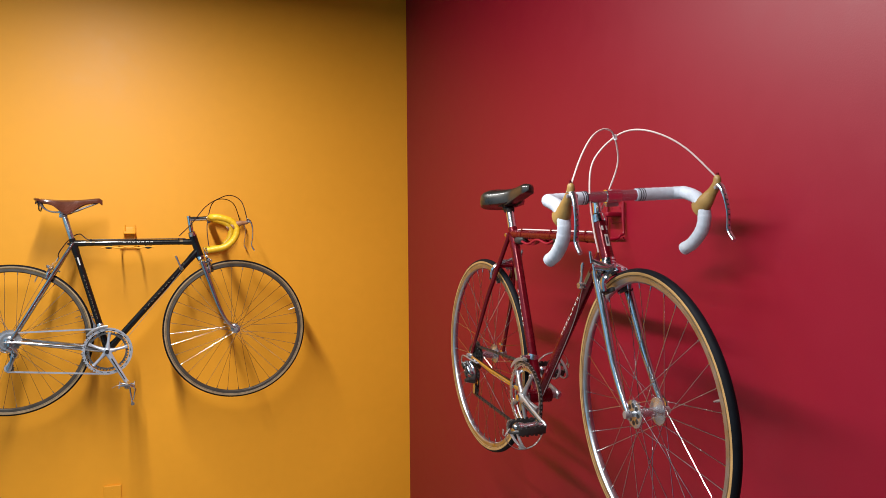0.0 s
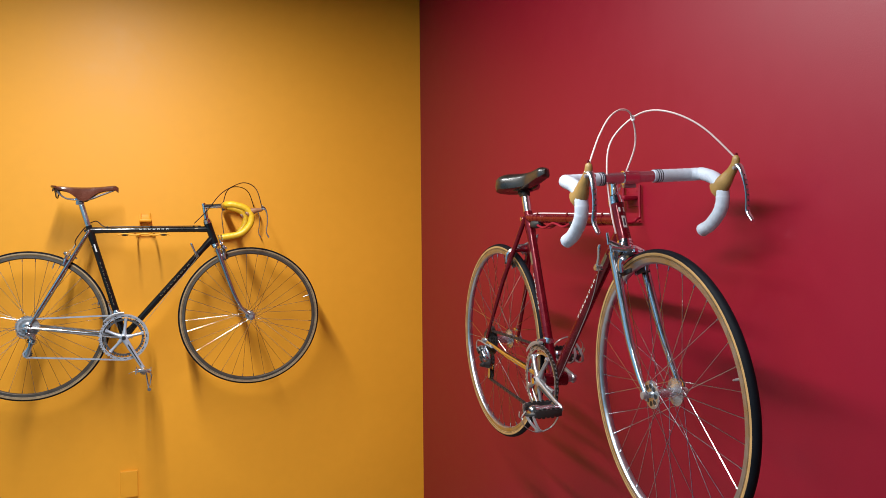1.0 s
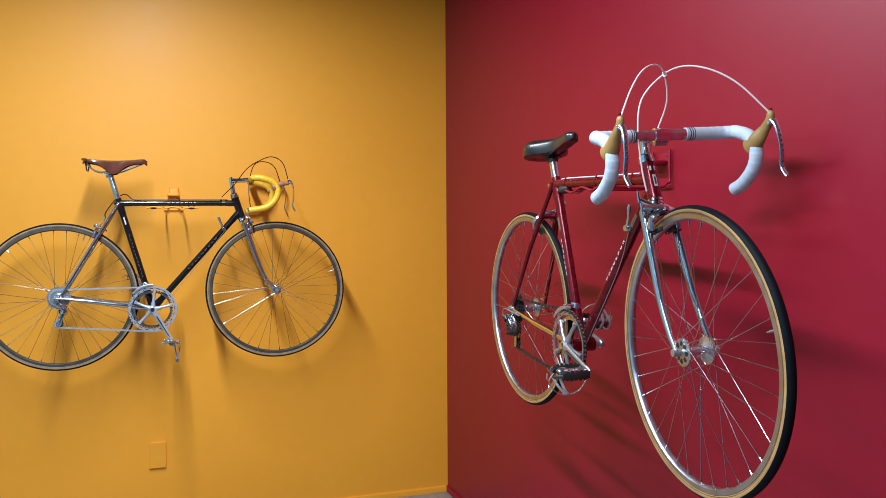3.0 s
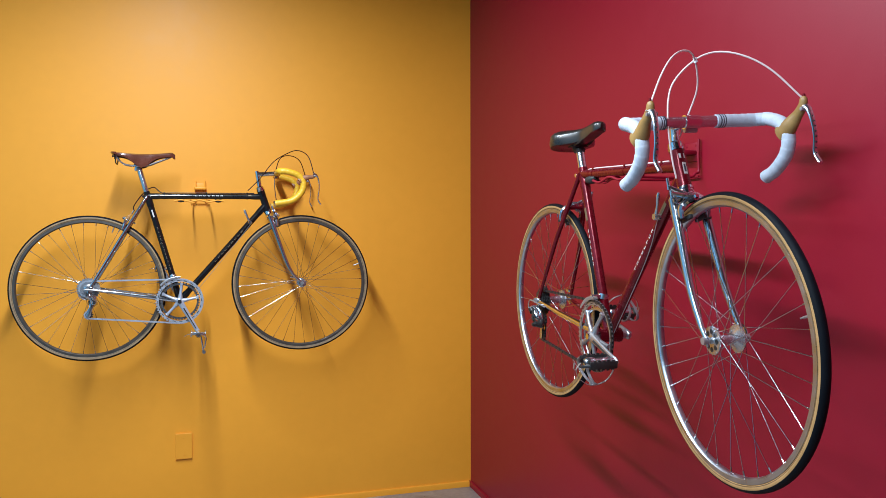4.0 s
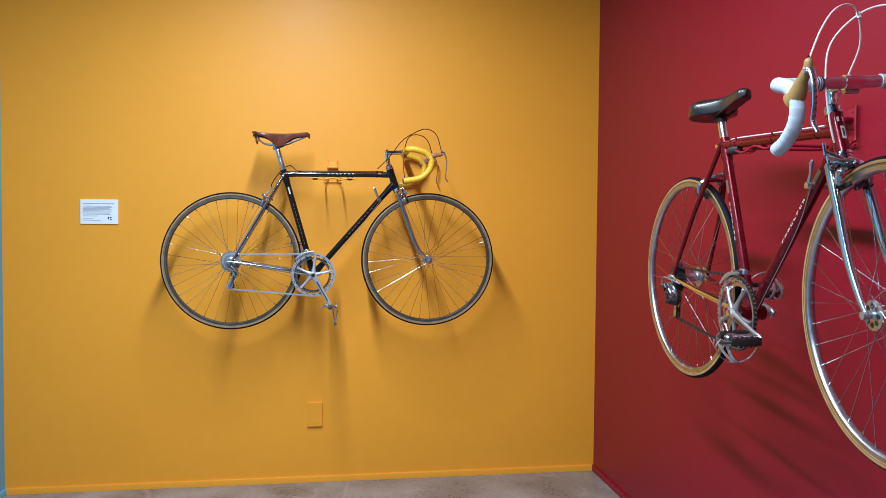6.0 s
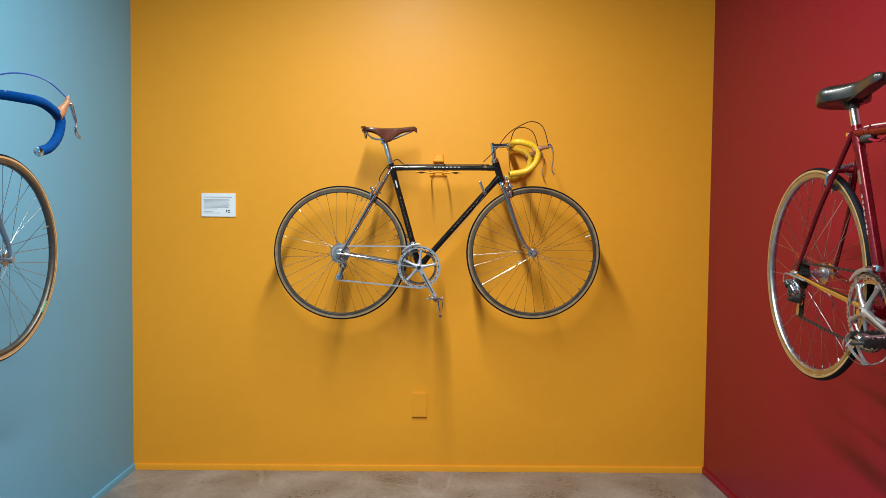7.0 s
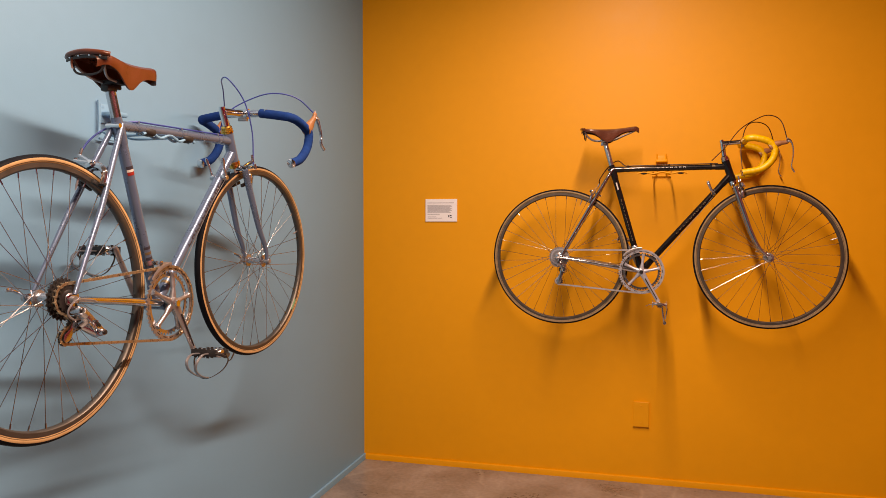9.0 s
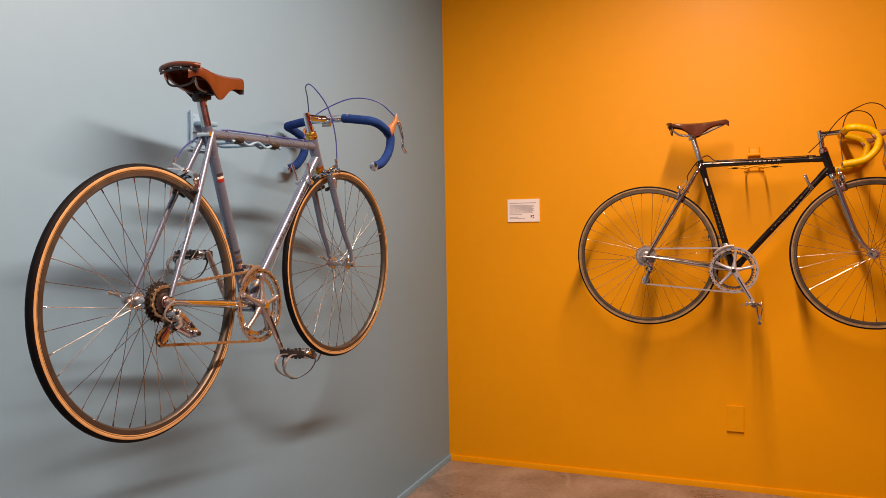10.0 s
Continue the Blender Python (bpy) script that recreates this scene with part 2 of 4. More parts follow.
slab("floor", (-0.15, -ROOM_D - 0.15, -0.12), (ROOM_W + 0.15, 0.15, 0), M_FLOOR, "stained grey brown polished concrete floor", "floor")
slab("wall_yellow", (-0.15, 0, 0), (ROOM_W + 0.15, 0.15, ROOM_H), M_YELLOW, "smooth wall painted warm mustard yellow", "wall")
slab("wall_red", (ROOM_W, -ROOM_D, 0), (ROOM_W + 0.15, 0, ROOM_H), M_RED, "smooth wall painted deep crimson red", "wall")
slab("wall_blue", (-0.15, -ROOM_D, 0), (0, 0, ROOM_H), M_BLUE, "smooth wall painted pale grey blue", "wall")
# unseen wall added to close the room, dark to deepen shadows and reflections
slab("wall_back", (-0.15, -ROOM_D - 0.15, 0), (ROOM_W + 0.15, -ROOM_D, ROOM_H), M_BACK, "plain unseen wall added behind, dark to limit bounce", "wall")
# ceiling out of view, coloured dark so it sends little light back down
slab("ceiling", (-0.15, -ROOM_D - 0.15, ROOM_H), (ROOM_W + 0.15, 0.15, ROOM_H + 0.12), M_DARKWALL, "plain unseen ceiling added above, dark to limit bounce", "ceiling")


def baseboard(name, a, b, inward, mat, label):
    """A low painted strip with a rounded top edge along the foot of a wall."""
    a, b, n = Vector(a), Vector(b), Vector(inward)
    bm = bmesh.new()
    prof = [(0, 0), (0.011, 0), (0.011, 0.027), (0.0098, 0.030), (0.007, 0.031), (0, 0.031)]
    rows = [[bm.verts.new(p + n * u + Vector((0, 0, v))) for u, v in prof] for p in (a, b)]
    for i in range(len(prof)):
        j = (i + 1) % len(prof)
        bm.faces.new((rows[0][i], rows[0][j], rows[1][j], rows[1][i]))
    bm.faces.new(rows[0])
    bm.faces.new(rows[1])
    return tagged(part(name, bm, mat), label, "baseboard", kind="structure")


baseboard("baseboard", (0.0112, 0, 0), (ROOM_W - 0.0112, 0, 0), (0, -1, 0), M_YELLOW, "low baseboard strip painted yellow like its wall")
baseboard("baseboard", (0, 0, 0), (0, -ROOM_D, 0), (1, 0, 0), M_BLUE, "low baseboard strip painted pale blue like its wall")
baseboard("baseboard", (ROOM_W, 0, 0), (ROOM_W, -ROOM_D, 0), (-1, 0, 0), M_RED, "low baseboard strip painted red like its wall")


def blank_plate():
    bm = bmesh.new()
    box(bm, (0, -0.006, 0), (0.080, 0.012, 0.130), bevel=0.002)
    root = tagged(part("wall_plate", bm, M_YELLOW, m=pose(1.535, 0, 0.362), smooth=False), "blank electrical cover plate painted over in wall yellow", "wall plate")
    for z in (0.045, -0.045):
        bm = bmesh.new()
        lathe(bm, [(0.0034, 0), (0.0034, -0.0012), (0.0024, -0.0018), (0.0006, -0.0018)], (0, -0.012, z), 14)
        part("screw", bm, M_YELLOW, root)


def info_card():
    bm = bmesh.new()
    box(bm, (0, -0.0035, 0), (0.180, 0.007, 0.124), bevel=0.0008)
    root = tagged(part("info_card", bm, M_CARD, m=pose(0.460, 0, 1.424), smooth=False), "small white mounted caption card with grey print", "caption card")
    rows = [(0.041, 0.150, 0.0034), *[(0.028 - 0.0058 * k, (0.136, 0.140, 0.128, 0.138, 0.132, 0.139, 0.126, 0.134)[k], 0.0026) for k in range(8)], (-0.0215, 0.070, 0.0026), (-0.036, 0.050, 0.0026), (-0.043, 0.085, 0.0026)]
    for dx, dz, sx, sz in ((0.044, -0.032, 0.006, 0.012), (0.055, -0.029, 0.009, 0.006), (0.056, -0.039, 0.008, 0.005)):
        bm = bmesh.new()
        box(bm, (dx, -0.0073, dz), (sx, 0.0008, sz))
        part("printed_mark", bm, M_DARKDECAL, root, smooth=False)
    for z, w, h in rows:
        bm = bmesh.new()
        box(bm, (-0.078 + w / 2, -0.0073, z), (w, 0.0008, h))
        part("printed_line", bm, M_INK, root, smooth=False)


blank_plate()
info_card()

# ---- the bicycles ----
TYRE_R, TYRE_T = 0.3245, 0.0115


def make_wheel(name, parent, centre, m, half, flange, sidewall, rim, rear=False, turn=0.0):
    """Hub mesh with tyre, rim, spokes, valve and axle fittings under it."""
    bm = bmesh.new()
    core = 0.011 if not rear else 0.014
    prof = [(0.004, -half - 0.012), (0.0065, -half - 0.012), (0.0075, -half - 0.003), (flange * 0.72, -half - 0.003), (flange, -half - 0.001), (flange, -half + 0.002), (flange * 0.6, -half + 0.004), (core, -half + 0.010),
            (core * 0.92, 0), (core, half - 0.010), (flange * 0.6, half - 0.004), (flange, half - 0.002), (flange, half + 0.001), (flange * 0.72, half + 0.003), (0.0075, half + 0.003), (0.0065, half + 0.012), (0.004, half + 0.012)]
    lathe(bm, prof, n=36)
    wheel = part(name, bm, M_HUB, parent, m=m @ Matrix.Translation(centre))
    # flanges stay solid; dark discs paint the shade of their holes
    if flange > 0.03:
        holes = None
        for side in (-1, 1):
            for k in range(8):
                a = 2 * math.pi * k / 8
                mm = Matrix.Translation((flange * 0.62 * math.cos(a), side * (half + 0.0032), flange * 0.62 * math.sin(a)))
                if holes is None:
                    bm = bmesh.new()
                    lathe(bm, [(0.0005, -0.0004), (0.0058, -0.0004), (0.0058, 0.0004), (0.0005, 0.0004)], n=14)
                    holes = part("flange_hole_shade", bm, M_DARKSTEEL, wheel, m=mm)
                else:
                    shared("flange_hole_shade", holes.data, wheel, mm)
    bm = bmesh.new()
    n = 32
    prof, mis = [], []
    for k in range(n):
        a = 2 * math.pi * k / n + math.pi / n
        prof.append((TYRE_R + TYRE_T * math.cos(a), TYRE_T * math.sin(a)))
        mid = a + math.pi / n
        mis.append(1 if math.cos(mid) > 0.32 else 2 if -0.42 < math.cos(mid) < -0.24 else 0)
    lathe(bm, prof, n=120, closed=True, mis=mis)
    part("tyre", bm, [sidewall, M_TREAD, M_BEAD], wheel, "black tread with lighter gum sidewalls")
    bm = bmesh.new()
    lathe(bm, [(0.3165, -0.0100), (0.3165, -0.006), (0.313, 0.0), (0.3165, 0.006), (0.3165, 0.0100), (0.306, 0.0102), (0.3025, 0.007), (0.3015, 0.0), (0.3025, -0.007), (0.306, -0.0102)], n=120, closed=True)
    part("rim", bm, rim, wheel)
    # crossed spokes, alternating between the two flanges
    hole = flange * 0.86
    spread = radians(64)
    length = math.sqrt((0.3025 - hole * math.cos(spread)) ** 2 + (hole * math.sin(spread)) ** 2 + half**2)
    bm = bmesh.new()
    sweep(bm, [(0, 0, 0), (length, 0, 0)], 0.0009, 5)
    sweep(bm, [(length - 0.013, 0, 0), (length + 0.001, 0, 0)], 0.0020, 6)
    proto = None
    for k in range(36):
        side = 1 if k % 2 else -1
        lead = 1 if (k // 2) % 2 else -1
        a = 2 * math.pi * (k + 0.5) / 36 + turn
        b = a + lead * spread
        tip = Vector((0.3025 * math.cos(a), 0, 0.3025 * math.sin(a)))
        foot = Vector((hole * math.cos(b), side * (half + 0.0015 * lead), hole * math.sin(b)))
        x = (tip - foot).normalized()
        y = x.orthogonal().normalized()
        mm = Matrix.Translation(foot) @ Matrix((x, y, x.cross(y))).transposed().to_4x4()
        if proto is None:
            proto = part("spoke", bm, M_SPOKE, wheel, m=mm)
        else:
            shared("spoke", proto.data, wheel, mm)
    bm = bmesh.new()
    a = turn
    sweep(bm, [(r * math.cos(a), 0, r * math.sin(a)) for r in (0.302, 0.280, 0.278, 0.272)], [0.0028, 0.0028, 0.0018, 0.0018], 8)
    part("valve", bm, M_STEEL, wheel)
    # quick release: nut one side, curved lever on the other
    axle = half + (0.016 if not rear else 0.030)
    bm = bmesh.new()
    lathe(bm, [(0.004, -axle - 0.010), (0.0085, -axle - 0.010), (0.009, -axle), (0.0095, -axle + 0.004), (0.004, -axle + 0.004)], n=20)
    lathe(bm, [(0.004, axle - 0.004), (0.0095, axle - 0.004), (0.010, axle), (0.009, axle + 0.012), (0.004, axle + 0.012)], n=20)
    sweep(bm, [(0, -axle, 0), (0, axle, 0)], 0.0045, 10)
    part("axle", bm, M_STEEL, wheel)
    bm = bmesh.new()
    sweep(bm, spline([(0, axle + 0.008, 0), (-0.012, axle + 0.014, 0.012), (-0.030, axle + 0.017, 0.022), (-0.052, axle + 0.012, 0.026)], 5), [0.004] * 5 + [0.0045] * 6 + [0.006, 0.006, 0.0062, 0.006, 0.004], 8, up=(0, 1, 0), wide=1.0)
    part("quick_release_lever", bm, M_CHROME, wheel)
    return wheel


def pedal(parent, centre, side, turn, strap, cage, axle, clips):
    """A quill pedal with its cage, toe clip and strap; turn in degrees about the axle."""
    m = Matrix.Translation(centre) @ Matrix.Rotation(radians(turn), 4, "Y")
    s = side
    bm = bmesh.new()
    lathe(bm, [(0.004, 0), (0.009, 0), (0.0095, s * 0.012), (0.0135, s * 0.016), (0.0115, s * 0.024), (0.0115, s * 0.056), (0.0145, s * 0.060), (0.0145, s * 0.080), (0.010, s * 0.086), (0.004, s * 0.086)], n=20)
    ped = part("pedal", bm, axle, parent, m=m)
    bm = bmesh.new()
    for x in (-0.031, 0.031):
        box(bm, (x, s * 0.045, 0), (0.006, 0.082, 0.021), bevel=0.0018)
        for k in range(5):
            box(bm, (x, s * (0.018 + 0.0135 * k), 0.0105), (0.003, 0.009, 0.006 + 0.003 * (k % 2)), bevel=0.0008)
            box(bm, (x, s * (0.018 + 0.0135 * k), -0.0105), (0.003, 0.009, 0.006 + 0.003 * (k % 2)), bevel=0.0008)
    sweep(bm, spline([(-0.031, s * 0.008, 0), (-0.012, s * 0.012, 0), (0.012, s * 0.012, 0), (0.031, s * 0.008, 0)], 4), 0.0045, 8)
    sweep(bm, spline([(-0.031, s * 0.082, 0), (-0.02, s * 0.094, 0.004), (0, s * 0.098, 0.010), (0.02, s * 0.094, 0.004), (0.031, s * 0.082, 0)], 4), 0.0045, 8)
    part("pedal_cage", bm, cage, ped)
    if not clips:
        bm = bmesh.new()
        box(bm, (0.020, s * 0.045, -0.044), (0.007, 0.022, 0.070), Matrix.Rotation(radians(-12), 4, "Y"), 0.002)
        box(bm, (0.034, s * 0.045, -0.040), (0.005, 0.018, 0.052), Matrix.Rotation(radians(6), 4, "Y"), 0.0015)
        sweep(bm, [(0.030, s * 0.030, -0.082), (0.030, s * 0.060, -0.082)], 0.008, 12)
        sweep(bm, spline([(-0.020, s * 0.050, 0.0), (-0.045, s * 0.052, -0.004), (-0.062, s * 0.052, -0.014)], 5), 0.0014, 6)
        part("pedal_tab", bm, M_ALLOY, ped)
        return ped
    bm = bmesh.new()
    for off in (-0.014, 0.014):
        sweep(bm, spline([(0.032, s * 0.045 + off, 0.002), (0.065, s * 0.045 + off * 1.3, 0.004), (0.088, s * 0.045 + off * 1.2, 0.022), (0.085, s * 0.045 + off * 0.8, 0.045), (0.055, s * 0.045 + off * 0.5, 0.062), (0.022, s * 0.045 + off * 0.2, 0.070)], 5), 0.0046, 6, up=(0, 1, 0), wide=0.45)
    box(bm, (0.020, s * 0.045, 0.0705), (0.016, 0.020, 0.003), bevel=0.001)
    part("toe_clip", bm, M_STEEL, ped)
    bm = bmesh.new()
    sweep(bm, spline([(0, s * 0.098, 0.0), (0.004, s * 0.108, 0.022), (0.010, s * 0.090, 0.052), (0.020, s * 0.050, 0.074), (0.012, s * 0.012, 0.060), (0.002, s * -0.004, 0.025), (0, s * 0.004, 0.004)], 6), 0.0034, 6, up=(1, 0, 0), wide=0.3)
    sweep(bm, spline([(0.004, s * 0.108, 0.022), (0.002, s * 0.116, 0.016), (-0.006, s * 0.120, -0.002)], 5), 0.0038, 6, up=(1, 0, 0), wide=0.25)
    part("toe_strap", bm, strap, ped)
    return ped


def calliper(parent, m, reach, name, c):
    """A side-pull brake in its own frame: origin at the bolt, x away from the tube, z up."""
    bm = bmesh.new()
    sweep(bm, [(-0.03, 0, 0), (0.024, 0, 0)], 0.004, 10)
    box(bm, (0.020, 0, 0), (0.010, 0.013, 0.013), bevel=0.002)
    brake = part(name, bm, M_ALLOY, parent, m=m)
    bm = bmesh.new()
    sweep(bm, spline([(0.010, c * 0.058, 0.030), (0.012, c * 0.030, 0.016), (0.012, 0, 0.0), (0.011, -c * 0.024, -0.008), (0.008, -c * 0.036, -0.026), (0.003, -c * 0.034, -reach)], 5), [0.0058] * 8 + [0.0095] * 6 + [0.0088] * 6 + [0.0072] * 6, 8)
    part("brake_arm", bm, M_ALLOY, brake)
    bm = bmesh.new()
    sweep(bm, spline([(0.018, c * 0.060, 0.010), (0.018, c * 0.034, 0.006), (0.018, 0, 0.0), (0.016, c * 0.022, -0.010), (0.010, c * 0.036, -0.026), (0.004, c * 0.034, -reach)], 5), [0.0058] * 8 + [0.0095] * 6 + [0.0088] * 6 + [0.0072] * 6, 8)
    part("brake_arm", bm, M_ALLOY, brake)
    for s in (-1, 1):
        bm = bmesh.new()
        box(bm, (0, s * 0.0185, -reach), (0.044, 0.009, 0.011), bevel=0.0015)
        sweep(bm, [(0.003, s * 0.02, -reach), (0.003, s * 0.043, -reach)], 0.0042, 8)
        part("brake_pad", bm, M_RUBBER, brake)
    bm = bmesh.new()
    sweep(bm, [(0.010, c * 0.058, 0.022), (0.010, c * 0.058, 0.052)], [0.0045, 0.0035], 8)
    sweep(bm, [(0.018, c * 0.058, 0.000), (0.018, c * 0.058, 0.018)], 0.0045, 8)
    part("barrel_adjuster", bm, M_ALLOY, brake)
    for q, r in (((0.030, 0, 0), 0.0072), ((0.020, c * 0.050, 0.008), 0.0052)):
        bm = bmesh.new()
        sweep(bm, [(q[0] - 0.008, q[1], q[2]), (q[0], q[1], q[2]), (q[0] + 0.002, q[1], q[2])], [r, r, r * 0.7], 6)
        part("brake_nut", bm, M_CHROME, brake)
    bm = bmesh.new()
    sweep(bm, spline([(0.008, -0.028, -0.010), (0.006, -0.016, 0.006), (0.006, 0, 0.012), (0.006, 0.016, 0.006), (0.008, 0.028, -0.010)], 4), 0.0014, 6)
    part("return_spring", bm, M_STEEL, brake)
    return brake


def saddle(parent, m, leather, dark, rails, drop0, clamp, length=0.272, wide=0.145, sag=0.010, skirt=0.052):
    """Leather saddle with rails, cantle frame and rivets; origin under its middle at rail height, x to the nose."""
    bm = bmesh.new()
    if dark:
        secs, n, rows = 30, 18, []
        for i in range(secs + 1):
            s = 0.002 + 0.996 * i / secs
            w = 0.076 * math.sqrt(1 - (1 - s / 0.24) ** 2) if s < 0.24 else 0.0215 + 0.0545 * (0.5 + 0.5 * math.cos(math.pi * min(1, (s - 0.24) / 0.42)))
            end = math.sqrt(max(0.0, 1 - ((s - 0.91) / 0.09) ** 2)) if s > 0.91 else 1.0
            tall = (0.070 - 0.042 * s) * (min(1.0, 0.35 + s / 0.12)) * max(end, 0.25)
            top = 0.064 - sag * math.sin(math.pi * s) - (0.022 * (1 - s / 0.3) ** 2 if s < 0.3 else 0) - (0.012 * ((s - 0.86) / 0.14) ** 2 if s > 0.86 else 0)
            mid_z = top - tall / 2
            ring = []
            for k in range(n):
                a = 2 * math.pi * k / n
                c, d = math.cos(a), math.sin(a)
                ring.append(bm.verts.new((-0.115 + length * s, w * end * math.copysign(abs(c) ** 0.8, c), mid_z + tall / 2 * math.copysign(abs(d) ** 0.75, d) - (0.012 * abs(c) ** 3 if d <= 0.3 else 0.004 * abs(c) ** 2))))
            rows.append(ring)
        for i in range(secs):
            for k in range(n):
                bm.faces.new((rows[i][k], rows[i][(k + 1) % n], rows[i + 1][(k + 1) % n], rows[i + 1][k]))
        bm.faces.new(rows[0])
        bm.faces.new(rows[secs])
    else:
        secs, n = 22, 13
        rows = []
        for i in range(secs + 1):
            s = i / secs
            x = -0.115 + length * s
            w = wide / 2 * (1 - s) ** 1.55 * (1 - 0.35 * (1 - s) ** 8) + 0.0185 * min(1, 1.2 * s + 0.2)
            w *= math.sqrt(max(0.0, 1 - max(0, (s - 0.955) / 0.05) ** 2)) if s > 0.955 else 1.0
            w = max(w, 0.006)
            if s < 0.06:
                w *= 0.80 + 0.2 * math.sqrt(s / 0.06)
            top = 0.062 - sag * math.sin(math.pi * s) + 0.004 * s + (-0.012 * (1 - s / 0.1) ** 2 if s < 0.1 else 0) - (0.012 * ((s - 0.93) / 0.07) ** 2 if s > 0.93 else 0)
            drop = drop0 + (skirt - drop0) * math.exp(-((s - 0.46) / 0.17) ** 2) + 0.004 * s
            ring = []
            for k in range(n):
                u = -1 + 2 * k / (n - 1)
                a = abs(u)
                if a < 0.62:
                    y, z = w * 0.93 * u / 0.62 * 0.92, top - 0.006 * (a / 0.62) ** 2.5
                else:
                    q = (a - 0.62) / 0.38
                    y = math.copysign(w * (0.855 + 0.145 * math.sin(min(1, q * 2.2) * math.pi / 2) - 0.10 * q * q), u)
                    z = top - 0.006 - drop * q**1.25
                ring.append(bm.verts.new((x, y, z)))
            rows.append(ring)
        for i in range(secs):
            for k in range(n - 1):
                bm.faces.new((rows[i][k], rows[i][k + 1], rows[i + 1][k + 1], rows[i + 1][k]))
        bm.faces.new(rows[secs])
        bmesh.ops.recalc_face_normals(bm, faces=bm.faces)
        bmesh.ops.solidify(bm, geom=bm.faces[:], thickness=0.0045)
    sad = part("saddle", bm, leather, parent, m=m)
    bm = bmesh.new()
    for s in (-1, 1):
        sweep(bm, spline([(-0.098, s * 0.045, 0.040), (-0.085, s * 0.036, 0.018), (-0.050, s * 0.022, 0.000), (0.030, s * 0.022, 0.000), (0.080, s * 0.016, 0.018), (0.136, s * 0.006, 0.040)], 6), 0.0035, 8)
    part("saddle_rails", bm, rails, sad)
    if not dark:
        bm = bmesh.new()
        sweep(bm, spline([(-0.105, -0.060, 0.040), (-0.112, -0.035, 0.044), (-0.114, 0, 0.046), (-0.112, 0.035, 0.044), (-0.105, 0.060, 0.040)], 5), 0.0045, 8, up=(0, 0, 1), wide=0.35)
        part("cantle_plate", bm, M_DARKSTEEL, sad)
        bm = bmesh.new()
        sweep(bm, spline([(-0.098, -0.064, 0.050), (-0.110, -0.048, 0.053), (-0.1165, -0.022, 0.056), (-0.118, 0, 0.057), (-0.1165, 0.022, 0.056), (-0.110, 0.048, 0.053), (-0.098, 0.064, 0.050)], 5), 0.0065, 10)
        part("rolled_edge", bm, leather, sad)
        bm = bmesh.new()
        sweep(bm, spline([(-0.098, -0.05, 0.036), (-0.100, -0.036, 0.010), (-0.098, 0, 0.004), (-0.100, 0.036, 0.010), (-0.098, 0.05, 0.036)], 5), 0.003, 8)
        part("saddle_frame", bm, M_DARKSTEEL, sad)
    if not dark:
        for x, y, z in ((-0.108, -0.045, 0.047), (-0.112, -0.016, 0.049), (-0.112, 0.016, 0.049), (-0.108, 0.045, 0.047)):
            bm = bmesh.new()
            bmesh.ops.create_uvsphere(bm, u_segments=10, v_segments=6, radius=0.0042, matrix=Matrix.Translation((x - 0.002, y, z)) @ Matrix.Diagonal((0.5, 1, 1, 1)))
            part("rivet", bm, M_CHROME, sad)
    bm = bmesh.new()
    box(bm, (-0.008, 0, -0.002), (0.034, 0.058, 0.012), bevel=0.003)
    box(bm, (-0.008, 0, -0.013), (0.026, 0.030, 0.014), bevel=0.004)
    part("saddle_clamp", bm, clamp, sad)
    return sad


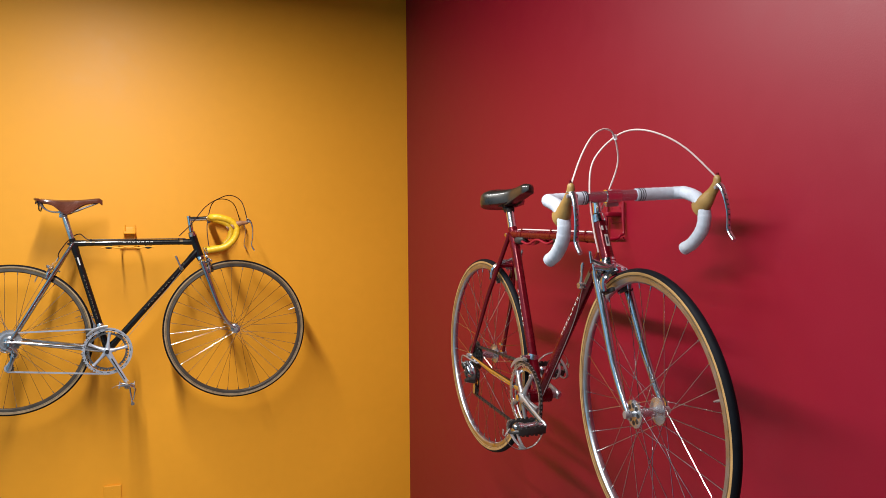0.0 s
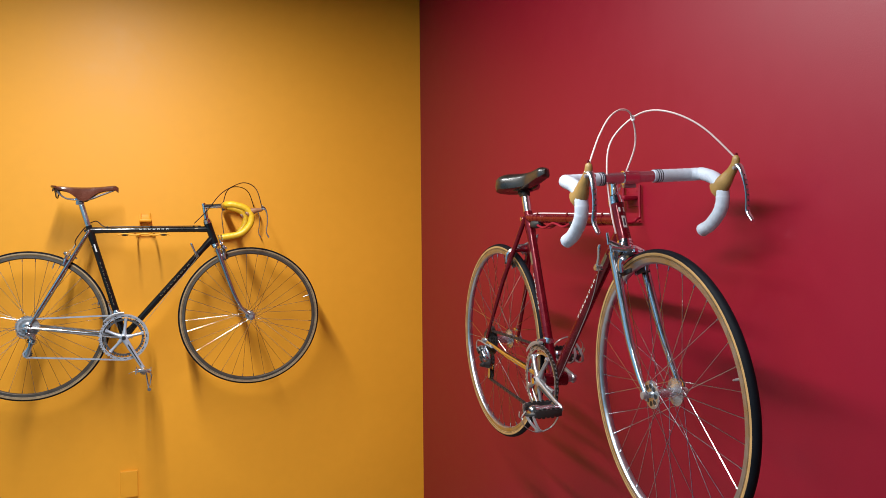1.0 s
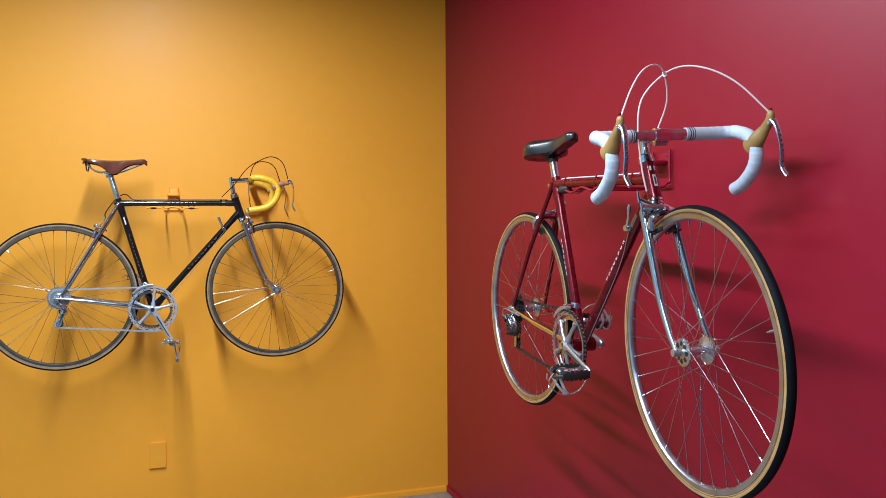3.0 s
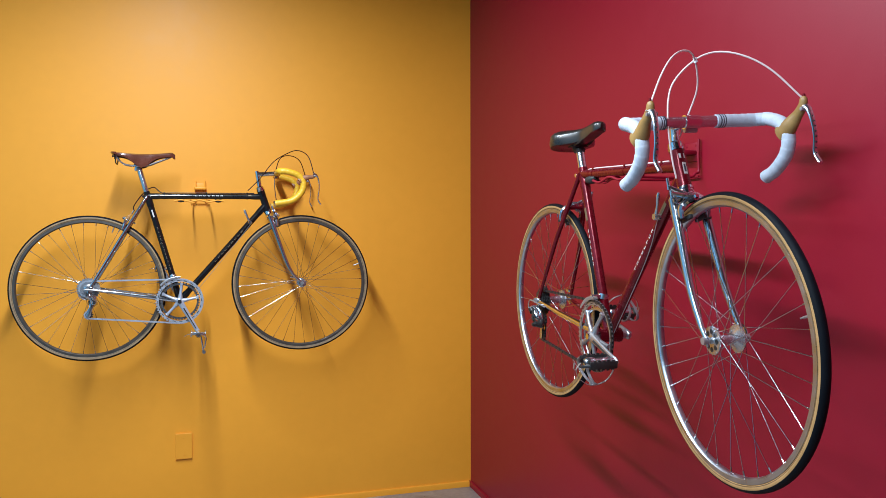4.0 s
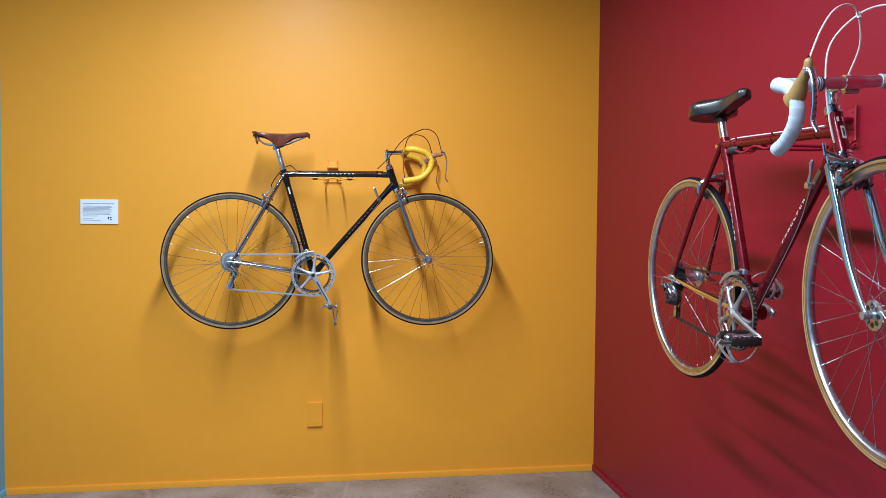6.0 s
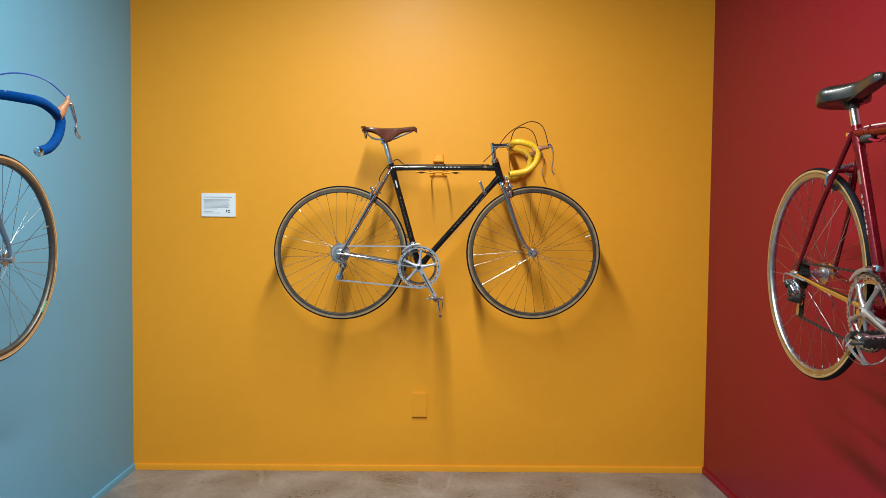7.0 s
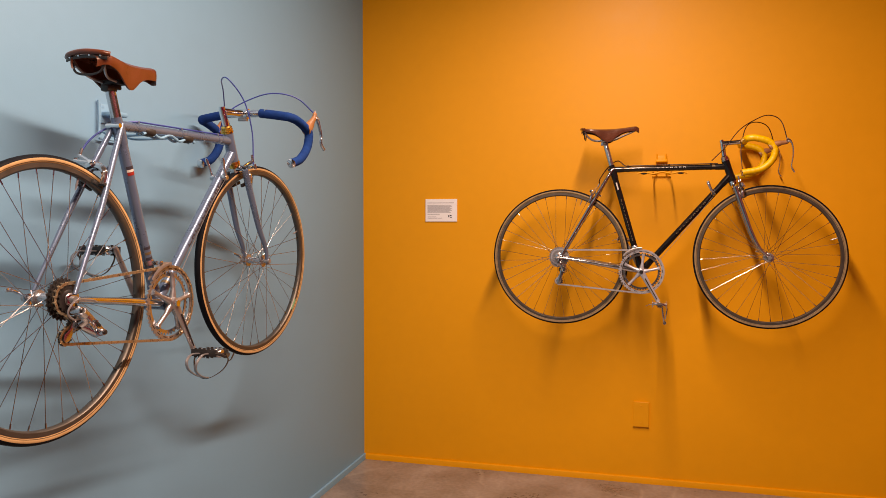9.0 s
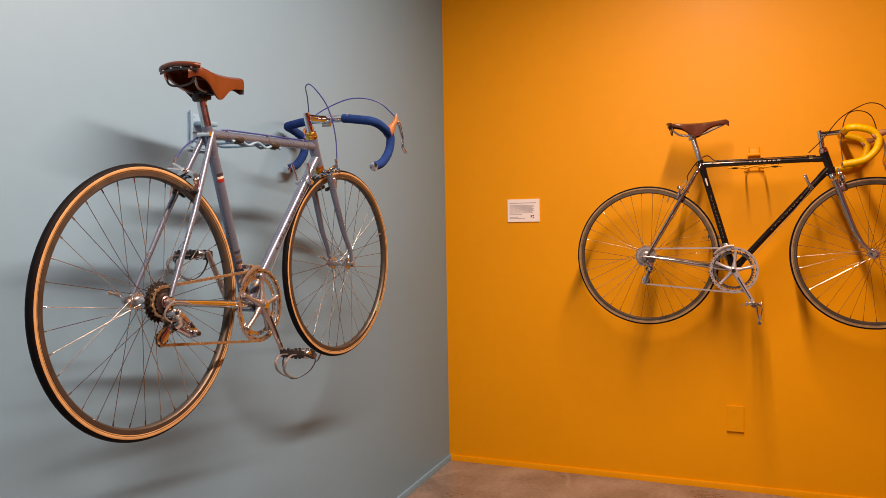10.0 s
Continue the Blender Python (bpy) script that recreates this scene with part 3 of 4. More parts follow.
def bicycle(P):
    """One racing bicycle: rear hub at the origin, x ahead, the drive side towards -y."""
    root = tagged(new("bicycle"), P["label"], "bicycle", "bicycles hung on the walls")
    root.empty_display_size = 0.1
    root.matrix_basis = P["place"]
    wb, bb, seat, ht, hb = P["wb"], Vector((P["bb"][0], 0, P["bb"][1])), Vector((P["seat"][0], 0, P["seat"][1])), Vector((P["ht"][0], 0, P["ht"][1])), Vector((P["hb"][0], 0, P["hb"][1]))
    hub_f = Vector((wb, 0, 0))
    paint, stay, lugs = P["paint"], P["stay"], P["lug"]
    u = (hb - ht).normalized()
    steer = Matrix.Translation(hb) @ Matrix.Rotation(radians(-P["steer"]), 4, -u) @ Matrix.Translation(-hb)
    one = Matrix.Identity(4)
    centre = Vector((P["clamp"][0], 0, P["clamp"][1]))
    bars = steer @ Matrix.Translation(centre) @ Matrix.Rotation(radians(-P["bar_turn"]), 4, "Z") @ Matrix.Rotation(radians(P["bar_roll"]), 4, "X") @ Matrix.Translation(-centre)

    # frame: bracket shell and lugs, with the tubes under it
    bm = bmesh.new()
    lathe(bm, [(0.015, -0.036), (0.021, -0.036), (0.0215, -0.030), (0.020, -0.024), (0.020, 0.024), (0.0215, 0.030), (0.021, 0.036), (0.015, 0.036)], bb, 28)
    frame_part = part("frame", bm, lugs, root)
    tt_end = ht + u * P["tt_off"]
    dt_end = hb - u * 0.030
    for a, b, r, ln in ((seat, tt_end, 0.0148, 0.055), (tt_end, seat, 0.0148, 0.055), (dt_end, bb, 0.0164, 0.060), (bb, dt_end, 0.0164, 0.055), (bb, seat, 0.0164, 0.055), (seat, bb, 0.0164, 0.050)):
        d = (b - a).normalized()
        bm = bmesh.new()
        sweep(bm, [a, a + d * ln * 0.7, a + d * ln], [r, r, r * 0.93], 16)
        part("lug", bm, lugs, frame_part)
    for name, a, b, r in (("top_tube", seat, tt_end, 0.0130), ("down_tube", dt_end, bb, 0.0145), ("seat_tube", seat + (seat - bb).normalized() * 0.022, bb, 0.0145)):
        bm = bmesh.new()
        sweep(bm, [a, b], r, 20)
        part(name, bm, paint, frame_part)
    bm = bmesh.new()
    sweep(bm, [ht - u * 0.002, ht + u * 0.03, hb - u * 0.03, hb + u * 0.002], [0.0182, 0.0175, 0.0175, 0.0182], 24)
    part("head_tube", bm, P["head"], frame_part)
    for s in (-1, 1):
        bm = bmesh.new()
        e = Vector((0.012, s * 0.060, 0.010))
        t0 = seat + Vector((-0.006, s * 0.014, -0.008))
        sweep(bm, [t0 + Vector((0.006, 0, 0.012)), t0, t0.lerp(e, 0.5) + Vector((0, s * 0.008, 0)), e], [0.006, 0.0078, 0.0078, 0.0055], 12)
        part("seat_stay", bm, stay, frame_part)
        bm = bmesh.new()
        e = Vector((0.020, s * 0.060, -0.003))
        t0 = bb + Vector((-0.012, s * 0.024, 0.002))
        sweep(bm, [t0, t0.lerp(e, 0.25) + Vector((0, s * 0.001, 0)), t0.lerp(e, 0.6) + Vector((0, s * 0.006, 0)), e], [0.0120, 0.0112, 0.0095, 0.0062], 12)
        part("chain_stay", bm, P["cstay_r"] if s < 0 else P["cstay_l"], frame_part)
        bm = bmesh.new()
        box(bm, (0.004, s * 0.061, 0.0), (0.038, 0.005, 0.022), bevel=0.003)
        box(bm, (0.002, s * 0.061, -0.016 if s < 0 else -0.006), (0.014, 0.005, 0.024), bevel=0.003)
        part("dropout", bm, M_CHROME, frame_part)
    bm = bmesh.new()
    mid = seat * (0.362 / seat.length)
    sweep(bm, [mid + Vector((0, -0.022, 0)), mid + Vector((0, 0.022, 0))], 0.0055, 10)
    part("brake_bridge", bm, stay, frame_part)
    bm = bmesh.new()
    lathe(bm, [(0.004, -0.021), (0.0062, -0.021), (0.0062, 0.021), (0.004, 0.021)], seat + Vector((-0.017, 0, -0.002)), 14)
    part("seat_bolt", bm, M_CHROME, frame_part)
    for k, (tube, s0, s1, a0, a1, mt) in enumerate(P["decals"]):
        a, b, r = {"down": (bb, dt_end, 0.0145), "seat": (bb, seat, 0.0145), "top": (seat, tt_end, 0.0130), "head": (hb, ht, 0.0176)}[tube]
        bm = bmesh.new()
        wrap(bm, a, b, r, s0, s1, a0, a1)
        part("decal", bm, mt, frame_part)

    # headset and fork
    for name, base, d in (("upper_headset", ht, -u), ("lower_headset", hb, u)):
        bm = bmesh.new()
        sweep(bm, [base, base + d * 0.006, base + d * 0.0065, base + d * 0.013, base + d * 0.0135, base + d * 0.02, base + d * 0.024], [0.0195, 0.0205, 0.0180, 0.0200, 0.0170, 0.0185, 0.0150], 24)
        part(name, bm, P["headset"], root)
    crown = hb + u * 0.030
    bm = bmesh.new()
    sweep(bm, [crown + Vector((0, -0.042, -0.004)), crown + Vector((0, -0.022, 0.004)), crown + Vector((0, 0, 0.006)), crown + Vector((0, 0.022, 0.004)), crown + Vector((0, 0.042, -0.004))], [0.010, 0.013, 0.0145, 0.013, 0.010], 14)
    sweep(bm, [hb + u * 0.016, crown + u * 0.008], 0.0155, 18)
    fork = part("fork", bm, M_CHROME, root, m=steer)
    for s in (-1, 1):
        bm = bmesh.new()
        tip = hub_f + Vector((-0.002, s * 0.047, 0.004))
        long = (hub_f - crown).dot(u)
        pts = spline([crown + Vector((0, s * 0.038, 0)), crown + u * long * 0.30 + Vector((0.001, s * 0.041, 0)), crown + u * long * 0.62 + Vector((0.003, s * 0.045, 0)), crown + u * long * 0.84 + Vector((0.016, s * 0.047, 0)), tip], 6)
        sweep(bm, pts, [0.0118 - 0.0060 * (i / (len(pts) - 1)) ** 1.3 for i in range(len(pts))], 14)
        box(bm, hub_f + Vector((0, s * 0.047, -0.002)), (0.016, 0.005, 0.022), bevel=0.003)
        part("fork_blade", bm, P["fork"], fork)

    # wheels
    make_wheel("front_wheel", root, hub_f, steer, 0.031, P["flange"], P["sidewall"], P["rim"], turn=P["turn"][0])
    make_wheel("rear_wheel", root, (0, 0, 0), one, 0.033, P["flange"], P["sidewall"], P["rim"], rear=True, turn=P["turn"][1])

    # freewheel
    bm = bmesh.new()
    for k, r in enumerate((0.032, 0.036, 0.041, 0.046, 0.051)):
        gear(bm, (0, -0.052 + 0.0042 * k, 0), r, 0.020, int(r * 500), 0.0018, 0.004)
    lathe(bm, [(0.008, -0.056), (0.018, -0.056), (0.024, -0.052), (0.024, -0.034), (0.008, -0.034)], n=24)
    wheel_cogs = part("freewheel", bm, P["cogs"], root)
    bm = bmesh.new()
    lathe(bm, [(0.007, -0.059), (0.013, -0.059), (0.015, -0.057), (0.015, -0.055), (0.007, -0.055)], n=20)
    part("lockring", bm, M_STEEL, wheel_cogs)

    # crankset
    ring_y = -0.046
    bm = bmesh.new()
    gear(bm, (bb.x, ring_y, bb.z), 0.1075, 0.0925, 52, 0.0032, 0.0055)
    chainset = part("chainring", bm, P["ring"], root, "polished toothed outer chainring")
    bm = bmesh.new()
    gear(bm, (bb.x, ring_y + 0.0075, bb.z), 0.090, 0.076, 42, 0.003, 0.0055)
    part("inner_chainring", bm, M_ALLOY, chainset)
    ang = radians(P["crank"])
    # thin dark plates on the solid ring imitate shade inside its slots
    slot = None
    for k in range(20):
        a = 2 * math.pi * (k + 0.5) / 20 + ang
        mm = Matrix.Translation((bb.x + 0.0968 * math.cos(a), ring_y - 0.0017, bb.z + 0.0968 * math.sin(a))) @ Matrix.Rotation(math.pi / 2 - a, 4, "Y")
        if slot is None:
            bm = bmesh.new()
            box(bm, (0, 0, 0), (0.014, 0.0006, 0.0028), bevel=0.0002)
            slot = part("ring_slot_shade", bm, M_SLOTDARK, chainset, m=mm)
        else:
            shared("ring_slot_shade", slot.data, chainset, mm)
    bm = bmesh.new()
    for k in range(5):
        a = ang + 2 * math.pi * k / 5
        d = Vector((math.cos(a), 0, math.sin(a)))
        c = bb + Vector((0, ring_y - 0.005, 0))
        sweep(bm, [c + d * 0.008, c + d * 0.040, c + d * 0.078 + Vector((0, 0.006, 0)), c + d * 0.086 + Vector((0, 0.006, 0))], [0.0125, 0.0066, 0.0070, 0.0092], 10, up=(0, 1, 0), wide=1.0)
        lathe(bm, [(0.001, -0.009), (0.0055, -0.009), (0.006, -0.003), (0.001, -0.003)], bb + Vector((0, ring_y + 0.002, 0)) + d * 0.081, 12)
    part("spider", bm, P["ring"], chainset)
    for s, da in ((-1, 0.0), (1, math.pi)):
        d = Vector((math.cos(ang + da), 0, math.sin(ang + da)))
        c = bb + Vector((0, s * 0.060, 0))
        bm = bmesh.new()
        sweep(bm, [c - d * 0.016, c - d * 0.010, c, c + d * 0.03 + Vector((0, s * 0.003, 0)), c + d * 0.10 + Vector((0, s * 0.010, 0)), c + d * 0.150 + Vector((0, s * 0.014, 0)), c + d * 0.170 + Vector((0, s * 0.014, 0)), c + d * 0.181 + Vector((0, s * 0.014, 0))],
              [0.008, 0.0135, 0.0150, 0.0125, 0.0098, 0.0090, 0.0105, 0.006], 12, up=(0, 1, 0), wide=1.0)
        for v in bm.verts:
            v.co.y = c.y + (v.co.y - c.y) * 0.62
        arm = part("crank_arm", bm, P["ring"], root)
        bm = bmesh.new()
        lathe(bm, [(0.002, 0), (0.009, 0), (0.010, s * -0.004), (0.010, s * -0.012), (0.002, s * -0.012)], c + Vector((0, s * 0.0125, 0)), 18)
        part("crank_bolt", bm, M_CHROME, arm)
        # dark strip laid along the arm in place of a cut groove
        bm = bmesh.new()
        sweep(bm, [c + d * 0.036 + Vector((0, s * 0.0098, 0)), c + d * 0.09 + Vector((0, s * 0.0126, 0)), c + d * 0.148 + Vector((0, s * 0.0145, 0))], [0.0030, 0.0026, 0.0020], 8)
        part("crank_groove", bm, M_SLOTDARK, arm)
        pedal(root, bb + Vector((0, s * 0.076, 0)) + d * 0.170, s, P["pedal"][0 if s < 0 else 1], P["strap"], P["cage"], P["axle"], P["clips"])
    bm = bmesh.new()
    lathe(bm, [(0.006, -0.062), (0.012, -0.058), (0.012, 0.058), (0.006, 0.062)], bb, 20)
    part("bottom_axle", bm, M_STEEL, root)

    # derailleurs and chain
    jx, jz = P["jockey"]
    j1, j2 = Vector((0.018, -0.046, -0.062)), Vector((jx, -0.046, jz))
    bm = bmesh.new()
    sweep(bm, spline([(0.004, -0.068, -0.026), (0.012, -0.076, -0.036), (0.026, -0.074, -0.052), (j1.x + 0.004, -0.062, j1.z)], 5), [0.011] * 5 + [0.0095] * 5 + [0.0105] * 6, 12)
    sweep(bm, spline([(0.010, -0.064, -0.022), (0.030, -0.062, -0.040), (j1.x + 0.010, -0.056, j1.z)], 5), 0.006, 10)
    lathe(bm, [(0.003, -0.086), (0.009, -0.086), (0.010, -0.082), (0.010, -0.060), (0.003, -0.060)], (0.004, 0, -0.026), 16)
    der = part("rear_derailleur", bm, M_ALLOY, root)
    dx, dz = P["der"]
    bm = bmesh.new()
    run = Vector((dx - 0.010, 0, dz + 0.032))
    tilt_y = Matrix.Rotation(math.atan2(-run.z, run.x), 4, "Y")
    centre_y = Vector((0.5 * dx + 0.003, 0, 0.5 * dz - 0.013))
    box(bm, centre_y + Vector((0, -0.088, 0.002)), (run.length + 0.010, 0.004, 0.015), tilt_y, 0.0015)
    box(bm, centre_y + Vector((0.002, -0.072, -0.004)), (run.length + 0.006, 0.004, 0.013), tilt_y, 0.0015)
    sweep(bm, [(0.002, -0.084, -0.028), (0.014, -0.084, -0.038)], [0.0125, 0.0110], 14)
    sweep(bm, [(dx - 0.006, -0.086, dz + 0.004), (dx - 0.002, -0.070, dz), (j1.x + 0.012, -0.058, j1.z - 0.006)], [0.0100, 0.0115, 0.0085], 12)
    sweep(bm, [(dx * 0.5, -0.090, dz * 0.5 - 0.022), (dx * 0.5 + 0.010, -0.093, dz * 0.5 - 0.010)], 0.0034, 8)
    lathe(bm, [(0.002, -0.096), (0.0075, -0.095), (0.0085, -0.088), (0.0085, -0.064), (0.002, -0.064)], (dx - 0.004, 0, dz + 0.003), 14)
    part("derailleur_body", bm, P["der_mat"], der)
    for q, r in ((Vector((0.004, -0.0875, -0.026)), 0.0065), (Vector((dx - 0.004, -0.097, dz + 0.003)), 0.0055)):
        bm = bmesh.new()
        lathe(bm, [(0.001, -0.003), (r, -0.0025), (r, 0.002), (0.001, 0.002)], q, 12)
        part("pivot_bolt", bm, M_DARKSTEEL, der)
    bm = bmesh.new()
    box(bm, (0.5 * dx + 0.010, -0.0935, 0.5 * dz - 0.018), (0.022, 0.004, 0.007), Matrix.Rotation(radians(42), 4, "Y"), 0.001)
    part("link_plate", bm, M_DARKSTEEL, der)
    for y in (-0.0535, -0.0385):
        bm = bmesh.new()
        d = (j2 - j1).normalized()
        a, b = Vector((j1.x, y, j1.z)), Vector((j2.x, y, j2.z))
        sweep(bm, [a - d * 0.012, a, a.lerp(b, 0.5), b, b + d * 0.012], [0.006, 0.011, 0.007, 0.011, 0.006], 10, up=(0, 1, 0), wide=1.0)
        for v in bm.verts:
            v.co.y = y + (v.co.y - y) * 0.14
        part("derailleur_cage", bm, M_ALLOY, der)
    for j in (j1, j2):
        bm = bmesh.new()
        gear(bm, j, 0.0205, 0.005, 11, 0.005, 0.004)
        part("jockey_wheel", bm, M_RUBBER, der)
    bm = bmesh.new()
    fd = bb + (seat - bb).normalized() * 0.118
    lathe(bm, [(0.0146, -0.008), (0.0175, -0.008), (0.0175, 0.008), (0.0146, 0.008)], (0, 0, 0), 20)
    bmesh.ops.transform(bm, verts=bm.verts, matrix=Matrix.Translation(fd) @ Matrix.Rotation(radians(75), 4, "X"))
    box(bm, fd + Vector((0.004, -0.028, 0.002)), (0.016, 0.030, 0.013), bevel=0.003)
    fder = part("front_derailleur", bm, M_ALLOY, root)
    for y in (ring_y - 0.007, ring_y + 0.006):
        bm = bmesh.new()
        pts = [Vector((bb.x + 0.113 * math.cos(a), y, bb.z + 0.113 * math.sin(a))) for a in [radians(v) for v in (88, 98, 108, 118, 128, 138)]]
        sweep(bm, pts, [0.004, 0.005, 0.006, 0.006, 0.005, 0.004], 8, up=(0, 1, 0), wide=1.0)
        for v in bm.verts:
            v.co.y = y + (v.co.y - y) * 0.15
        part("derailleur_plate", bm, M_STEEL, fder)
    # chain: over the cog, round the ring, back under the jockeys
    rr, cr = 0.1035, P["cog"]
    loop = []
    tilt = math.atan2(bb.z, bb.x) + math.asin((rr - cr) / bb.length)
    a_top = math.pi / 2 + tilt
    for k in range(8, -1, -1):
        a = a_top + k * radians(165) / 8
        loop.append(Vector((cr * math.cos(a), ring_y, cr * math.sin(a))))
    low = math.atan2(bb.z - j2.z, bb.x - j2.x)
    a_low = -math.pi / 2 + low - math.asin((rr - 0.016) / (Vector((bb.x - j2.x, bb.z - j2.z)).length)) * 1.0
    for k in range(25):
        a = a_top + (a_low - a_top) * k / 24
        loop.append(bb + Vector((rr * math.cos(a), ring_y, rr * math.sin(a))))
    for k in range(8):
        a = a_low - k * radians(150) / 7
        loop.append(Vector((j2.x + 0.016 * math.cos(a), ring_y, j2.z + 0.016 * math.sin(a))))
    for k in range(6):
        a = radians(200) - k * radians(30) + radians(-160)
        loop.append(Vector((j1.x + 0.016 * math.cos(a), ring_y, j1.z + 0.016 * math.sin(a))) if k < 4 else Vector((j1.x - 0.012, ring_y, j1.z + 0.014)))
    seglen = [(loop[(i + 1) % len(loop)] - loop[i]).length for i in range(len(loop))]
    total = sum(seglen)
    count = int(total / 0.0127) // 2 * 2
    bm = bmesh.new()
    where, i, acc = 0.0, 0, 0.0
    for k in range(count):
        where = total * k / count
        while acc + seglen[i] < where:
            acc += seglen[i]
            i += 1
        a, b = loop[i], loop[(i + 1) % len(loop)]
        p, d = a.lerp(b, (where - acc) / max(seglen[i], 1e-6)), (b - a).normalized()
        rot = Matrix.Rotation(-math.atan2(d.z, d.x), 4, "Y")
        w = 0.0078 if k % 2 else 0.0052
        for y in (-w / 2, w / 2):
            box(bm, p + Vector((0, y, 0)), (0.0165, 0.0011, 0.0066), rot)
        sweep(bm, [p + d * 0.0063 + Vector((0, -0.0035, 0)), p + d * 0.0063 + Vector((0, 0.0035, 0))], 0.0032, 6)
    part("chain", bm, P["chain"], root, smooth=False)

    # seatpost and saddle
    d = (seat - bb).normalized()
    post = seat + d * P["post"]
    bm = bmesh.new()
    sweep(bm, [seat, post - d * 0.012, post], [0.0132, 0.0132, 0.0115], 20)
    sp = part("seatpost", bm, M_ALLOY, root)
    bm = bmesh.new()
    box(bm, post + Vector((-0.004, 0, 0.002)), (0.036, 0.026, 0.018), bevel=0.005)
    part("seatpost_head", bm, P["clamp_mat"], sp)
    if P["flute"]:
        bm = bmesh.new()
        box(bm, seat.lerp(post, 0.52) + Vector((0, -0.0128, 0)), (0.006, 0.0015, P["post"] * 0.62), Matrix.Rotation(math.atan2(d.x, d.z), 4, "Y"), 0.0007)
        part("post_flute", bm, M_DARKSTEEL, sp)
    saddle(root, Matrix.Translation(post + Vector((P["sad_x"], 0, 0.020))) @ Matrix.Rotation(radians(-P["sad_tilt"]), 4, "Y"), P["leather"], P["dark_saddle"], P["rails"], P["drop0"], P["clamp_mat"], sag=P["sag"], skirt=P["skirt"], wide=P["sad_w"])

    # stem, bars, tape, levers
    st, cl = Vector((P["stem"][0], 0, P["stem"][1])), Vector((P["clamp"][0], P["bar_y"], P["clamp"][1]))
    bm = bmesh.new()
    sweep(bm, [ht - u * 0.02, st + u * 0.010, st - u * 0.004], [0.0112, 0.0112, 0.0095], 20)
    sweep(bm, [st + u * 0.012, st.lerp(cl, 0.5) + u * 0.006, cl], [0.0125, 0.0112, 0.0125], 16)
    lathe(bm, [(0.0128, -0.019), (0.0172, -0.019), (0.0172, 0.019), (0.0128, 0.019)], cl, 24)
    stem = part("stem", bm, M_CHROME, root, m=steer)
    bm = bmesh.new()
    sweep(bm, [cl + Vector((-0.004, -0.016, -0.019)), cl + Vector((-0.004, 0.016, -0.019))], 0.0065, 12)
    part("stem_bolt", bm, M_STEEL, stem)
    hw, reach = P["bar_w"] / 2, P["reach"]
    dz, fx = P["drop"], P["sweep"]

    def bar_side(s):
        return [cl, cl + Vector((0, s * hw * 0.35, 0)), cl + Vector((0.002 + 0.3 * P["forward"], s * hw * 0.84, -P["dip"] * 0.7)), cl + Vector((0.009 + P["forward"], s * hw * 0.97, -P["dip"])), cl + Vector((reach * 0.36, s * hw, -P["ramp"])),
                cl + Vector((reach * 0.80, s * hw, -dz * 0.12 - P["ramp"])), cl + Vector((reach, s * hw, -dz * 0.38)), cl + Vector((reach * 0.90, s * hw, -dz * 0.66)), cl + Vector((reach * 0.52, s * hw, -dz * 0.90)), cl + Vector((fx, s * hw, -dz))]

    bm = bmesh.new()
    bare = spline([cl + Vector((0, -hw * 0.5, 0)), cl, cl + Vector((0, hw * 0.5, 0))], 6)
    sweep(bm, bare, P["bare_r"], 18)
    bar = part("handlebar", bm, P["bar"], root, m=bars)
    for s in (-1, 1):
        pts = spline(bar_side(s), 22)
        acc, keep, rad = 0.0, [], []
        for i, p in enumerate(pts):
            if i:
                acc += (p - pts[i - 1]).length
            if abs(p.y) >= P["tape_from"]:
                keep.append(p)
                rad.append(P["tape_r"] * (1 - 0.04 * ((acc / 0.019) % 1.0)))
        bm = bmesh.new()
        sweep(bm, keep, rad, 16)
        part("bar_tape", bm, P["tape"], bar)
        end, back = keep[-1], keep[-6]
        dd = (end - back).normalized()
        bm = bmesh.new()
        sweep(bm, [end, end + dd * 0.003, end + dd * 0.007], [P["tape_r"] * 1.02, P["tape_r"] * 1.02, P["tape_r"] * 0.7], 16)
        part("bar_plug", bm, P["plug"], bar)
        for w in P["bands"]:
            bm = bmesh.new()
            lathe(bm, [(P["tape_r"] * 0.98, -0.0012), (P["tape_r"] * 1.03, -0.0012), (P["tape_r"] * 1.03, 0.0012), (P["tape_r"] * 0.98, 0.0012)], cl + Vector((0, s * w, 0)), 20)
            part("tape_band", bm, M_DARKDECAL, bar)
        # brake lever
        at = cl + Vector((reach * 0.86, s * hw, -dz * 0.20))
        hx, hz = P["hood"]
        out = Vector((0, s * 0.004, 0))
        bm = bmesh.new()
        sweep(bm, spline([at + Vector((-0.004, 0, -0.018)), at + Vector((0.018, 0, -0.004)), at + Vector((hx * 0.65, 0, hz * 0.35)) + out, at + Vector((hx, 0, hz * 0.8)) + out, at + Vector((hx + 0.004, 0, hz + 0.012)) + out], 6),
              [P["hood_r"] * (0.0255 - 0.0105 * min(1, i / 13) ** 1.4 - 0.0060 * (i / 24) ** 2) * (1.0 if i < 23 else 0.85 if i == 23 else 0.5) for i in range(25)], 14, up=(0, 1, 0), wide=1.0)
        lever = part("brake_hood", bm, P["hood_mat"], root, m=bars)
        for v in lever.data.vertices:
            v.co.y = at.y + (v.co.y - at.y) * 0.78
        piv = at + Vector((hx + 0.004, 0, hz * 0.55)) + out
        lx, lz = P["lever"]
        bm = bmesh.new()
